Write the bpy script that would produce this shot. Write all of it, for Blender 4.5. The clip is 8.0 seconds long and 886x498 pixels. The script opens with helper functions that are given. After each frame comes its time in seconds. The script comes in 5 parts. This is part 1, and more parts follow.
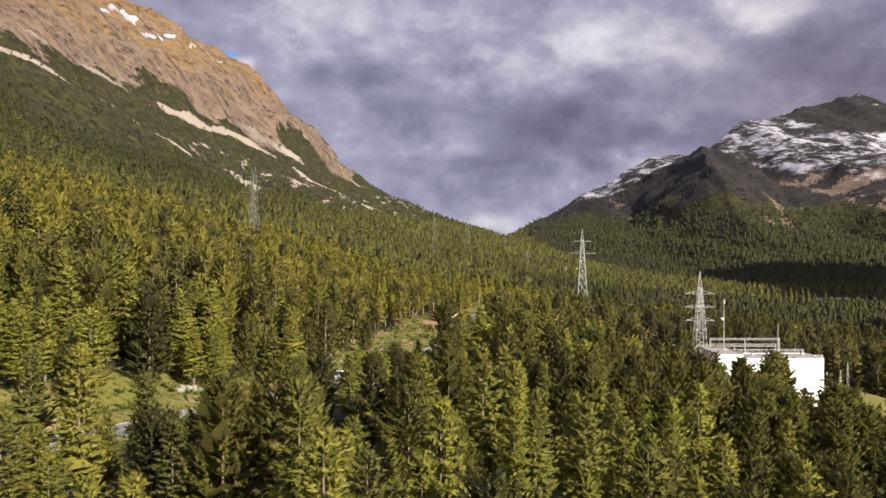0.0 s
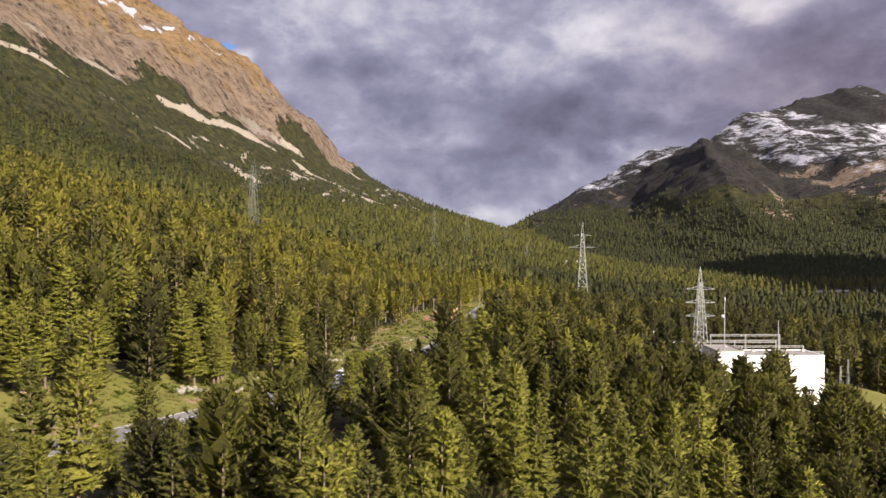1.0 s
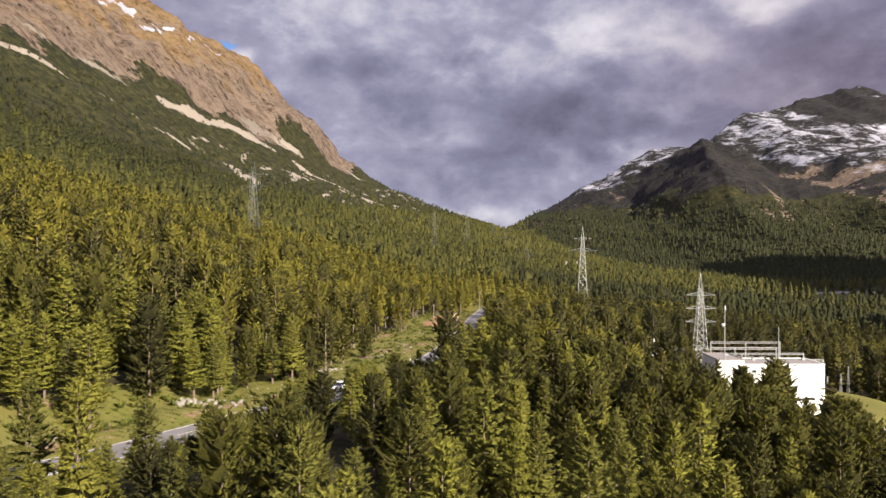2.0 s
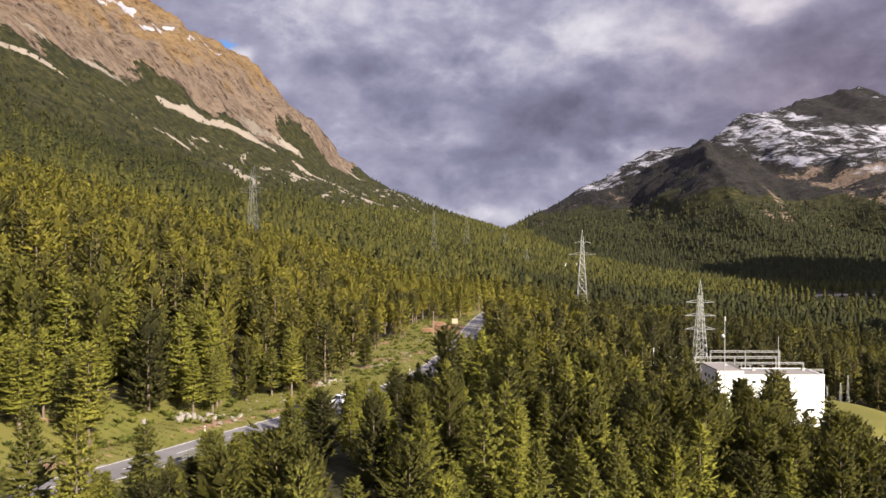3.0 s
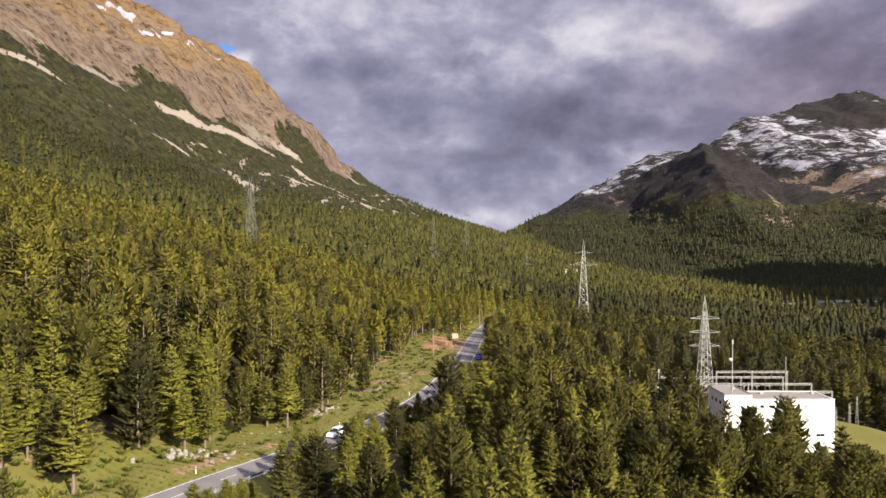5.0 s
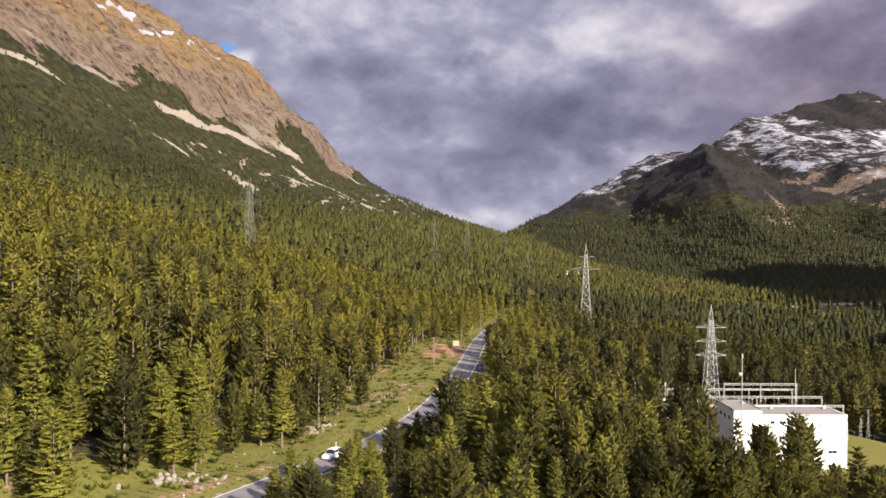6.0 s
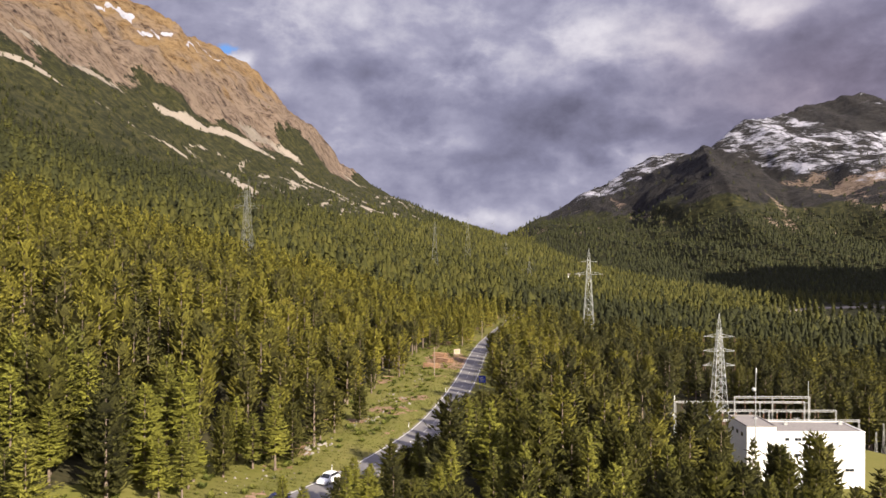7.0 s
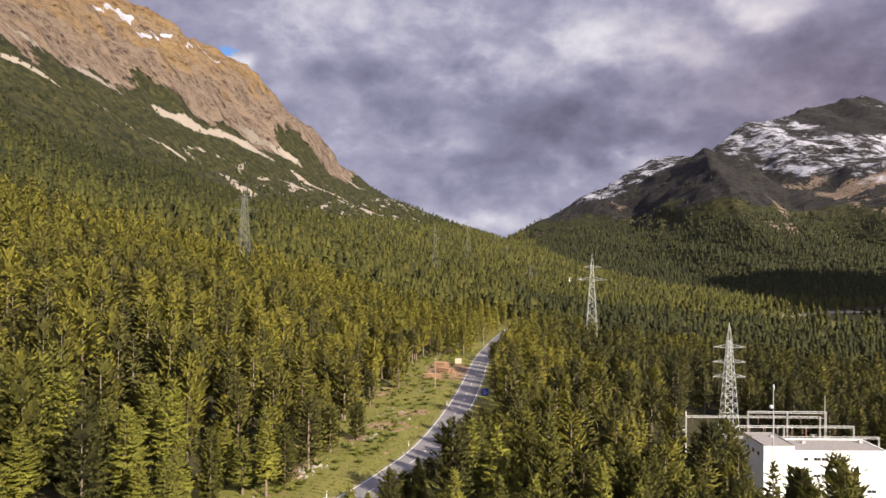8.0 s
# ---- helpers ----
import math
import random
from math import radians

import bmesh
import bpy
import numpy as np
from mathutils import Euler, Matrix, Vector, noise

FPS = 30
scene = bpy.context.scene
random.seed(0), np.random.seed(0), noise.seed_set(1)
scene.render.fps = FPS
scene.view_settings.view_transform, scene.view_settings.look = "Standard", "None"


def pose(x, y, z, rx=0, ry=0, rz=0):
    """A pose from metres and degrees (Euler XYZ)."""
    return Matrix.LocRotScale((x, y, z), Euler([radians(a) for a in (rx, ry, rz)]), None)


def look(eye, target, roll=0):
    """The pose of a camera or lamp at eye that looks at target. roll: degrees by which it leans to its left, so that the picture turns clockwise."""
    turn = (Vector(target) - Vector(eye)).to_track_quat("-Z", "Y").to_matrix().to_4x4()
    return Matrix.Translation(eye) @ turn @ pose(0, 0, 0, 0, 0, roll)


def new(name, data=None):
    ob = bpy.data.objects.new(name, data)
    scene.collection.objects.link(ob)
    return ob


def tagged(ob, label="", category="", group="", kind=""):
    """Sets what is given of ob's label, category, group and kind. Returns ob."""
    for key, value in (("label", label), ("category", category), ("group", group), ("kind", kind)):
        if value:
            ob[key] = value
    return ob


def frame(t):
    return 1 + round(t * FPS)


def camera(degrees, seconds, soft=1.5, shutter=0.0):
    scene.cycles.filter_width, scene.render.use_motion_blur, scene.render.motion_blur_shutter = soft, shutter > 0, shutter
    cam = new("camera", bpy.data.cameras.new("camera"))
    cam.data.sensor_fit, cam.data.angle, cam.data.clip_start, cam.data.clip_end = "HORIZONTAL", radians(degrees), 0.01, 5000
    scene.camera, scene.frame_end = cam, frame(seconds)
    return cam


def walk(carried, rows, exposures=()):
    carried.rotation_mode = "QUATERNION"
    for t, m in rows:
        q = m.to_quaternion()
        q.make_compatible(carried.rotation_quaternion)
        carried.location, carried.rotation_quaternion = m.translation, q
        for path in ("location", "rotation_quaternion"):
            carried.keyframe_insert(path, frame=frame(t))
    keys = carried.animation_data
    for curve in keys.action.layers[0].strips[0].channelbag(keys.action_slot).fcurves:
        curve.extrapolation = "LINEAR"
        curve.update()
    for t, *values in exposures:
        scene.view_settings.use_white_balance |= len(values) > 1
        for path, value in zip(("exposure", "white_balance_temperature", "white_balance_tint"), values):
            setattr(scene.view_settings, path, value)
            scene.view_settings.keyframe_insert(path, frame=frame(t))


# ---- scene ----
cam = camera(62.8, 8.0)
PATH = [
    (0, (0.458, 2.451, 24.945), (0.455, 4.451, 24.949), -0.0),
    (0.5, (0.453, 2.624, 25.523), (0.45, 4.624, 25.517), -0.1),
    (1, (0.412, 2.819, 26.271), (0.409, 4.819, 26.253), -0.1),
    (1.5, (0.387, 2.983, 27.131), (0.384, 4.983, 27.113), -0.1),
    (3, (0.255, 3.275, 30.8), (0.254, 5.275, 30.779), 0.1),
    (3.5, (0.203, 3.594, 31.779), (0.202, 5.594, 31.761), 0.0),
    (4, (0.198, 4.252, 32.8), (0.197, 6.252, 32.785), 0.0),
    (4.5, (0.132, 5.569, 33.799), (0.132, 7.569, 33.787), 0.0),
    (6, (0.024, 12.431, 37.375), (0.022, 14.431, 37.361), 0.2),
    (6.5, (-0.075, 15.417, 38.244), (-0.077, 17.417, 38.232), 0.2),
    (7, (-0.247, 18.774, 39.136), (-0.249, 20.774, 39.126), 0.2),
    (7.5, (-0.448, 22.372, 39.98), (-0.451, 24.372, 39.972), 0.2),
    (8, (-0.656, 26.122, 40.626), (-0.658, 28.122, 40.622), 0.3),
]
walk(cam, [(t, look(eye, target, roll)) for t, eye, target, roll in PATH], [(0.0, 1.45), (8.0, 1.45)])

# ---- world, sun ----
SUN_DIR = Vector((0.55, -0.70, 0.46)).normalized()
sun = new("sun", bpy.data.lights.new("sun", "SUN"))
sun.data.energy, sun.data.angle, sun.data.color = 5.0, radians(0.6), (1.0, 0.89, 0.73)
sun.matrix_world = look((600, -500, 900), Vector((600, -500, 900)) - SUN_DIR)


class Nodes:
    """A short way to wire node trees."""

    def __init__(self, tree):
        self.tree = tree
        tree.nodes.clear()

    def add(self, kind, inputs=None):
        n = self.tree.nodes.new(kind)
        for key, value in (inputs or {}).items():
            if isinstance(value, bpy.types.NodeSocket):
                self.tree.links.new(value, n.inputs[key])
            else:
                n.inputs[key].default_value = value
        return n

    def ramp(self, fac, stops, interpolation="LINEAR"):
        n = self.add("ShaderNodeValToRGB", {"Fac": fac})
        n.color_ramp.interpolation = interpolation
        e = n.color_ramp.elements
        while len(e) < len(stops):
            e.new(0.5)
        for el, (p, c) in zip(e, stops):
            el.position = p
            el.color = (*c, 1) if len(c) == 3 else c
        return n.outputs["Color"]

    def noise(self, vec, scale, detail=4.0, rough=0.55, distort=0.0):
        n = self.add("ShaderNodeTexNoise", {"Vector": vec, "Scale": scale, "Detail": detail, "Roughness": rough, "Distortion": distort})
        return n.outputs["Fac"]

    def mix(self, fac, a, b, blend="MIX"):
        n = self.add("ShaderNodeMix")
        n.data_type, n.blend_type = "RGBA", blend
        for i, v in ((0, fac), (6, a), (7, b)):
            if isinstance(v, bpy.types.NodeSocket):
                self.tree.links.new(v, n.inputs[i])
            else:
                n.inputs[i].default_value = (*v, 1) if isinstance(v, tuple) and len(v) == 3 else v
        return n.outputs[2]

    def math(self, op, a, b=0.0, clamp=False):
        n = self.add("ShaderNodeMath", {0: a, 1: b})
        n.operation, n.use_clamp = op, clamp
        return n.outputs[0]

    def attr(self, name):
        n = self.add("ShaderNodeAttribute")
        n.attribute_name = name
        return n.outputs["Fac"]

    def place(self, scale=(1, 1, 1), rot=(0, 0, 0)):
        c = self.add("ShaderNodeTexCoord")
        return self.add("ShaderNodeMapping", {"Vector": c.outputs["Object"], "Scale": scale, "Rotation": rot}).outputs["Vector"]


world = bpy.data.worlds.new("sky")
scene.world = world
world.use_nodes = True
w = Nodes(world.node_tree)
sky = w.add("ShaderNodeTexSky")
sky.sky_type, sky.sun_disc, sky.altitude = "NISHITA", False, 1800
sky.sun_elevation, sky.sun_rotation = math.asin(SUN_DIR.z), math.atan2(SUN_DIR.x, SUN_DIR.y)
sky_dim = w.mix(1.0, sky.outputs["Color"], (0.10, 0.10, 0.10), "MULTIPLY")
way = w.add("ShaderNodeTexCoord").outputs["Generated"]
big = w.noise(w.add("ShaderNodeMapping", {"Vector": way, "Scale": (1.0, 1.0, 2.0), "Location": (0.35, 0.1, 0.0)}).outputs[0], 4.2, 5.0, 0.50, 0.15)
fine = w.noise(w.add("ShaderNodeMapping", {"Vector": way, "Scale": (1.0, 1.0, 1.7), "Location": (1.7, 8.2, 0)}).outputs[0], 11.0, 6.0, 0.55, 0.2)
axes = w.add("ShaderNodeSeparateXYZ", {"Vector": way})
ahead = w.math("MAXIMUM", axes.outputs["Y"], 0.05)
# slopes of the line of sight, across and up, ruffled so that cloud banks have torn edges
across = w.math("ADD", w.math("DIVIDE", axes.outputs["X"], ahead), w.math("MULTIPLY", w.math("SUBTRACT", fine, 0.5), 0.16))
up = w.math("ADD", w.math("DIVIDE", axes.outputs["Z"], ahead), w.math("MULTIPLY", w.math("SUBTRACT", big, 0.5), 0.14))


def bank(u, v, wide, tall):
    """A soft bank of cloud round a line of sight: 1 at its heart, 0 outside."""
    a = w.math("POWER", w.math("ABSOLUTE", w.math("DIVIDE", w.math("SUBTRACT", across, u), wide)), 2.0)
    b = w.math("POWER", w.math("ABSOLUTE", w.math("DIVIDE", w.math("SUBTRACT", up, v), tall)), 2.0)
    return w.math("POWER", 2.718, w.math("MULTIPLY", w.math("ADD", a, b), -1.0))


puff = w.noise(w.add("ShaderNodeMapping", {"Vector": way, "Scale": (1.0, 1.0, 1.3), "Location": (4.1, 3.3, 2.0)}).outputs[0], 24.0, 6.0, 0.58, 0.0)
tone = w.math("ADD", w.math("MULTIPLY", w.math("SUBTRACT", big, 0.5), 0.45), w.math("MULTIPLY", w.math("SUBTRACT", fine, 0.5), 0.75))
tone = w.math("ADD", tone, w.math("MULTIPLY", w.math("SUBTRACT", puff, 0.5), 0.36))
tone = w.math("ADD", tone, 0.47)
BANKS = ((-0.17, 0.33, 0.10, 0.060, 0.15), (0.23, 0.285, 0.10, 0.038, 0.24), (0.44, 0.330, 0.10, 0.032, 0.34), (0.08, 0.245, 0.06, 0.030, 0.22), (0.012, 0.152, 0.06, 0.026, 0.24), (0.35, 0.262, 0.07, 0.024, 0.18),
         (-0.11, 0.258, 0.12, 0.026, -0.20), (0.17, 0.160, 0.19, 0.040, -0.27), (0.09, 0.115, 0.12, 0.018, -0.14), (0.56, 0.255, 0.14, 0.070, -0.26), (-0.28, 0.330, 0.14, 0.045, -0.10), (0.06, 0.036, 0.08, 0.020, 0.30), (0.27, 0.130, 0.05, 0.014, 0.20), (-0.285, 0.285, 0.018, 0.016, 0.34))
for u, v, wide, tall, lift in BANKS:
    tone = w.math("ADD", tone, w.math("MULTIPLY", bank(u, v, wide, tall), lift))
cloud = w.ramp(tone, [(0.12, (0.125, 0.122, 0.182)), (0.36, (0.213, 0.210, 0.305)), (0.55, (0.325, 0.318, 0.425)), (0.80, (0.60, 0.58, 0.65)), (1.0, (0.78, 0.76, 0.80))])
cloud = w.mix(w.math("MULTIPLY", bank(0.55, 0.22, 0.24, 0.12), 0.75), cloud, (0.90, 0.76, 0.72), "MULTIPLY")
gap = w.ramp(bank(-0.312, 0.301, 0.018, 0.014), [(0.30, (0, 0, 0)), (0.75, (1, 1, 1))])
seen = w.mix(gap, cloud, w.mix(1.0, sky_dim, (0.75, 0.95, 1.25), "MULTIPLY"))
toward = w.add("ShaderNodeVectorMath", {0: way, 1: tuple(SUN_DIR)})
toward.operation = "DOT_PRODUCT"
glow = w.math("ADD", w.math("MULTIPLY", w.math("MAXIMUM", toward.outputs["Value"], 0.0), 0.60), 0.44)
# an overcast sky is lightest overhead
glow = w.math("ADD", glow, w.math("MULTIPLY", w.math("MAXIMUM", w.math("SUBTRACT", axes.outputs["Z"], 0.35), 0.0), 1.0))
back = w.add("ShaderNodeBackground", {"Color": seen, "Strength": glow})
w.add("ShaderNodeOutputWorld", {"Surface": back.outputs[0]})

# ---- materials ----


def material(name):
    m = bpy.data.materials.new(name)
    m.use_nodes = True
    return m, Nodes(m.node_tree)


def finish(n, color, rough=0.8, metal=0.0, bump=None, strength=0.3, distance=0.05, spec=0.3):
    ins = {"Base Color": color, "Roughness": rough, "Metallic": metal, "Specular IOR Level": spec}
    if bump is not None:
        ins["Normal"] = n.add("ShaderNodeBump", {"Height": bump, "Strength": strength, "Distance": distance}).outputs[0]
    b = n.add("ShaderNodeBsdfPrincipled", ins)
    n.add("ShaderNodeOutputMaterial", {"Surface": b.outputs[0]})
    return b


def plain(name, a, b, scale=3.0, rough=0.6, metal=0.0, bump=0.15, spec=0.4):
    """Two tones of one surface, mottled at two scales."""
    m, n = material(name)
    v = n.place()
    f = n.math("ADD", n.math("MULTIPLY", n.noise(v, scale, 5), 0.6), n.math("MULTIPLY", n.noise(v, scale * 9, 4), 0.4))
    finish(n, n.ramp(f, [(0.36, a), (0.64, b)]), rough, metal, f, bump, 0.02, spec)
    return m


def foliage(name, stops, per_object, contrast=1.0, soft=True):
    """Needles: hue by tree, lightness by tuft, a little light let through."""
    m, n = material(name)
    v = n.place()
    geo = n.add("ShaderNodeNewGeometry")
    tree = n.add("ShaderNodeObjectInfo").outputs["Random"] if per_object else n.attr("tint")
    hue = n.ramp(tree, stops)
    tuft = n.ramp(geo.outputs["Random Per Island"], [(0.0, (0.82, 0.82, 0.82)), (1.0, (1.17, 1.16, 1.10))])
    speck = n.noise(v, 4.6, 5, 0.8)
    # shade in the gaps between needles, put into the colour as a speckle
    gap_shade = n.ramp(speck, [(0.34, (1 - 0.62 * contrast,) * 3), (0.50, (0.97, 0.97, 0.95)), (0.68, (1 + 0.42 * contrast, 1 + 0.38 * contrast, 1 + 0.22 * contrast))])
    if soft:
        a = n.add("ShaderNodeAttribute")
        a.attribute_name = "soft"
        turned = n.add("ShaderNodeVectorTransform", {0: a.outputs["Vector"]})
        turned.vector_type, turned.convert_from, turned.convert_to = "NORMAL", "OBJECT", "WORLD"
        face = n.add("ShaderNodeBump", {"Height": speck, "Strength": 0.7, "Distance": 0.25, "Normal": turned.outputs[0]}).outputs[0]
    else:
        face = n.add("ShaderNodeBump", {"Height": speck, "Strength": 0.8, "Distance": 0.25}).outputs[0]
    color = n.mix(1.0, n.mix(1.0, hue, tuft, "MULTIPLY"), gap_shade, "MULTIPLY")
    d = n.add("ShaderNodeBsdfPrincipled", {"Base Color": color, "Roughness": 0.75, "Specular IOR Level": 0.15, "Normal": face})
    t = n.add("ShaderNodeBsdfTranslucent", {"Color": color})
    s = n.add("ShaderNodeMixShader", {0: 0.33, 1: d.outputs[0], 2: t.outputs[0]})
    n.add("ShaderNodeOutputMaterial", {"Surface": s.outputs[0]})
    return m


# far needles: a darker copy, with the slopes' cloud shade in the colour
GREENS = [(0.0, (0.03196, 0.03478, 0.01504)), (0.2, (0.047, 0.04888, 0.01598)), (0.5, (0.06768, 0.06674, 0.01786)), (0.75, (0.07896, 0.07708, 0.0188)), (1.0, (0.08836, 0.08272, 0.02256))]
# near and middle needles: lighter copies that make up for shade in crowns
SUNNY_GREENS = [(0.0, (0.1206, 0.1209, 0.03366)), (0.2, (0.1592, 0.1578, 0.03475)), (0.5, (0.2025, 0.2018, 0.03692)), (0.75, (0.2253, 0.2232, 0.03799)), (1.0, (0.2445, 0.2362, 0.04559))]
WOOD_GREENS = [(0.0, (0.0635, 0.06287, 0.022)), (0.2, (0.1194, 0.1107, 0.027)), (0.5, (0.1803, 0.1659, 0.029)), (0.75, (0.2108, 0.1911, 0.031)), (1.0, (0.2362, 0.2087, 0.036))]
PINE_GREENS = [(0.0, (0.06418, 0.06354, 0.01993)), (0.5, (0.09478, 0.09201, 0.02122)), (1.0, (0.1254, 0.1198, 0.02252))]
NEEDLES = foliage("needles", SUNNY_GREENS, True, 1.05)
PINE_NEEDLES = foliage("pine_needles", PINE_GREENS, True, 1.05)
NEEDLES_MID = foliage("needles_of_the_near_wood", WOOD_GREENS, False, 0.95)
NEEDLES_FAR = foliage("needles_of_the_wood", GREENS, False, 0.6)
BARK = plain("bark", (0.072, 0.0504, 0.036), (0.1872, 0.144, 0.1116), 4.0, 0.9, 0, 0.6)
DEADWOOD = plain("dead_wood", (0.160, 0.120, 0.092), (0.288, 0.232, 0.184), 3.0, 0.9)
WHITE_WALL = plain("white_render", (0.60, 0.60, 0.575), (0.70, 0.695, 0.67), 0.5, 0.85, 0, 0.1)
ROOFING = plain("grey_gravel_roof", (0.154, 0.140, 0.133), (0.231, 0.210, 0.196), 2.0, 0.9, 0, 0.4)
STEEL = plain("galvanised_steel", (0.270, 0.277, 0.270), (0.390, 0.398, 0.390), 1.5, 0.55, 0.3)
DULL_STEEL = plain("weathered_steel", (0.0975, 0.1008, 0.09425), (0.1625, 0.1658, 0.156), 1.5, 0.6, 0.2)
PALE_STEEL = plain("pale_painted_steel", (0.2499, 0.2499, 0.2416), (0.2999, 0.2957, 0.2874), 1.5, 0.5, 0.1)
DARK_GLASS = plain("dark_glass", (0.012, 0.013, 0.016), (0.022, 0.024, 0.028), 1.0, 0.08, 0, 0.0, 0.6)
PORCELAIN = plain("brown_porcelain", (0.12, 0.07, 0.05), (0.18, 0.11, 0.08), 4.0, 0.25)
WHITE_PAINT = plain("white_paint", (0.525, 0.525, 0.5025), (0.615, 0.615, 0.6), 3.0, 0.5)
ROAD_PAINT = plain("worn_road_paint", (0.390, 0.375, 0.345), (0.570, 0.562, 0.540), 2.0, 0.8)
STONE = plain("pale_stone", (0.1336, 0.1168, 0.0968), (0.248, 0.228, 0.1984), 1.2, 0.9, 0, 0.7)
BLUE_SIGN = plain("blue_sign_face", (0.016, 0.04, 0.34), (0.020, 0.05, 0.42), 2.0, 0.4)
WIRE = plain("wire", (0.10, 0.10, 0.10), (0.17, 0.17, 0.17), 2.0, 0.5, 0.5)
RUBBER = plain("rubber", (0.015, 0.015, 0.015), (0.03, 0.03, 0.03), 8.0, 0.8)
CAR_WHITE = plain("white_car_paint", (0.76, 0.76, 0.76), (0.80, 0.80, 0.80), 2.0, 0.2, 0, 0.0, 0.6)
CAR_BLUE = plain("dark_blue_car_paint", (0.018, 0.022, 0.085), (0.022, 0.028, 0.11), 2.0, 0.2, 0, 0.0, 0.6)
LAMP_GLASS = plain("lamp_glass", (0.4032, 0.4032, 0.4032), (0.4592, 0.4592, 0.448), 5.0, 0.2, 0, 0.0, 0.6)
RED_LAMP = plain("red_lamp_glass", (0.30, 0.01, 0.01), (0.40, 0.015, 0.012), 5.0, 0.2, 0, 0.0, 0.6)
CLAY = plain("orange_clay_soil", (0.168, 0.087, 0.049), (0.294, 0.175, 0.108), 0.8, 0.95, 0, 0.6)
TIMBER = plain("cut_timber", (0.182, 0.098, 0.052), (0.308, 0.189, 0.112), 2.0, 0.85, 0, 0.4)
BOARD_FACE = plain("pale_board_face", (0.2541, 0.231, 0.1925), (0.3003, 0.2811, 0.2464), 2.0, 0.6)
ORANGE_PRINT = plain("orange_print", (0.50, 0.20, 0.07), (0.58, 0.26, 0.10), 2.0, 0.6)
SHRUB = foliage("shrub_leaves", [(0.0, (0.08748, 0.1045, 0.02673)), (0.5, (0.1312, 0.1446, 0.03159)), (1.0, (0.175, 0.175, 0.04374))], False, 1.0, False)
GRASS = foliage("grass_blades", [(0.0, (0.09881, 0.1084, 0.02231)), (0.5, (0.1317, 0.135, 0.02869)), (1.0, (0.1583, 0.1445, 0.04888))], False, 1.0, False)


def asphalt():
    m, n = material("asphalt")
    v = n.place()
    f = n.math("ADD", n.math("MULTIPLY", n.noise(v, 0.25, 4), 0.5), n.math("MULTIPLY", n.noise(v, 6.0, 5), 0.5))
    color = n.ramp(f, [(0.35, (0.1053, 0.0962, 0.0962)), (0.5, (0.143, 0.1339, 0.1326)), (0.68, (0.182, 0.1703, 0.1664))])
    finish(n, color, 0.85, 0, n.noise(v, 60.0, 2), 0.3, 0.01)
    return m


ASPHALT = asphalt()


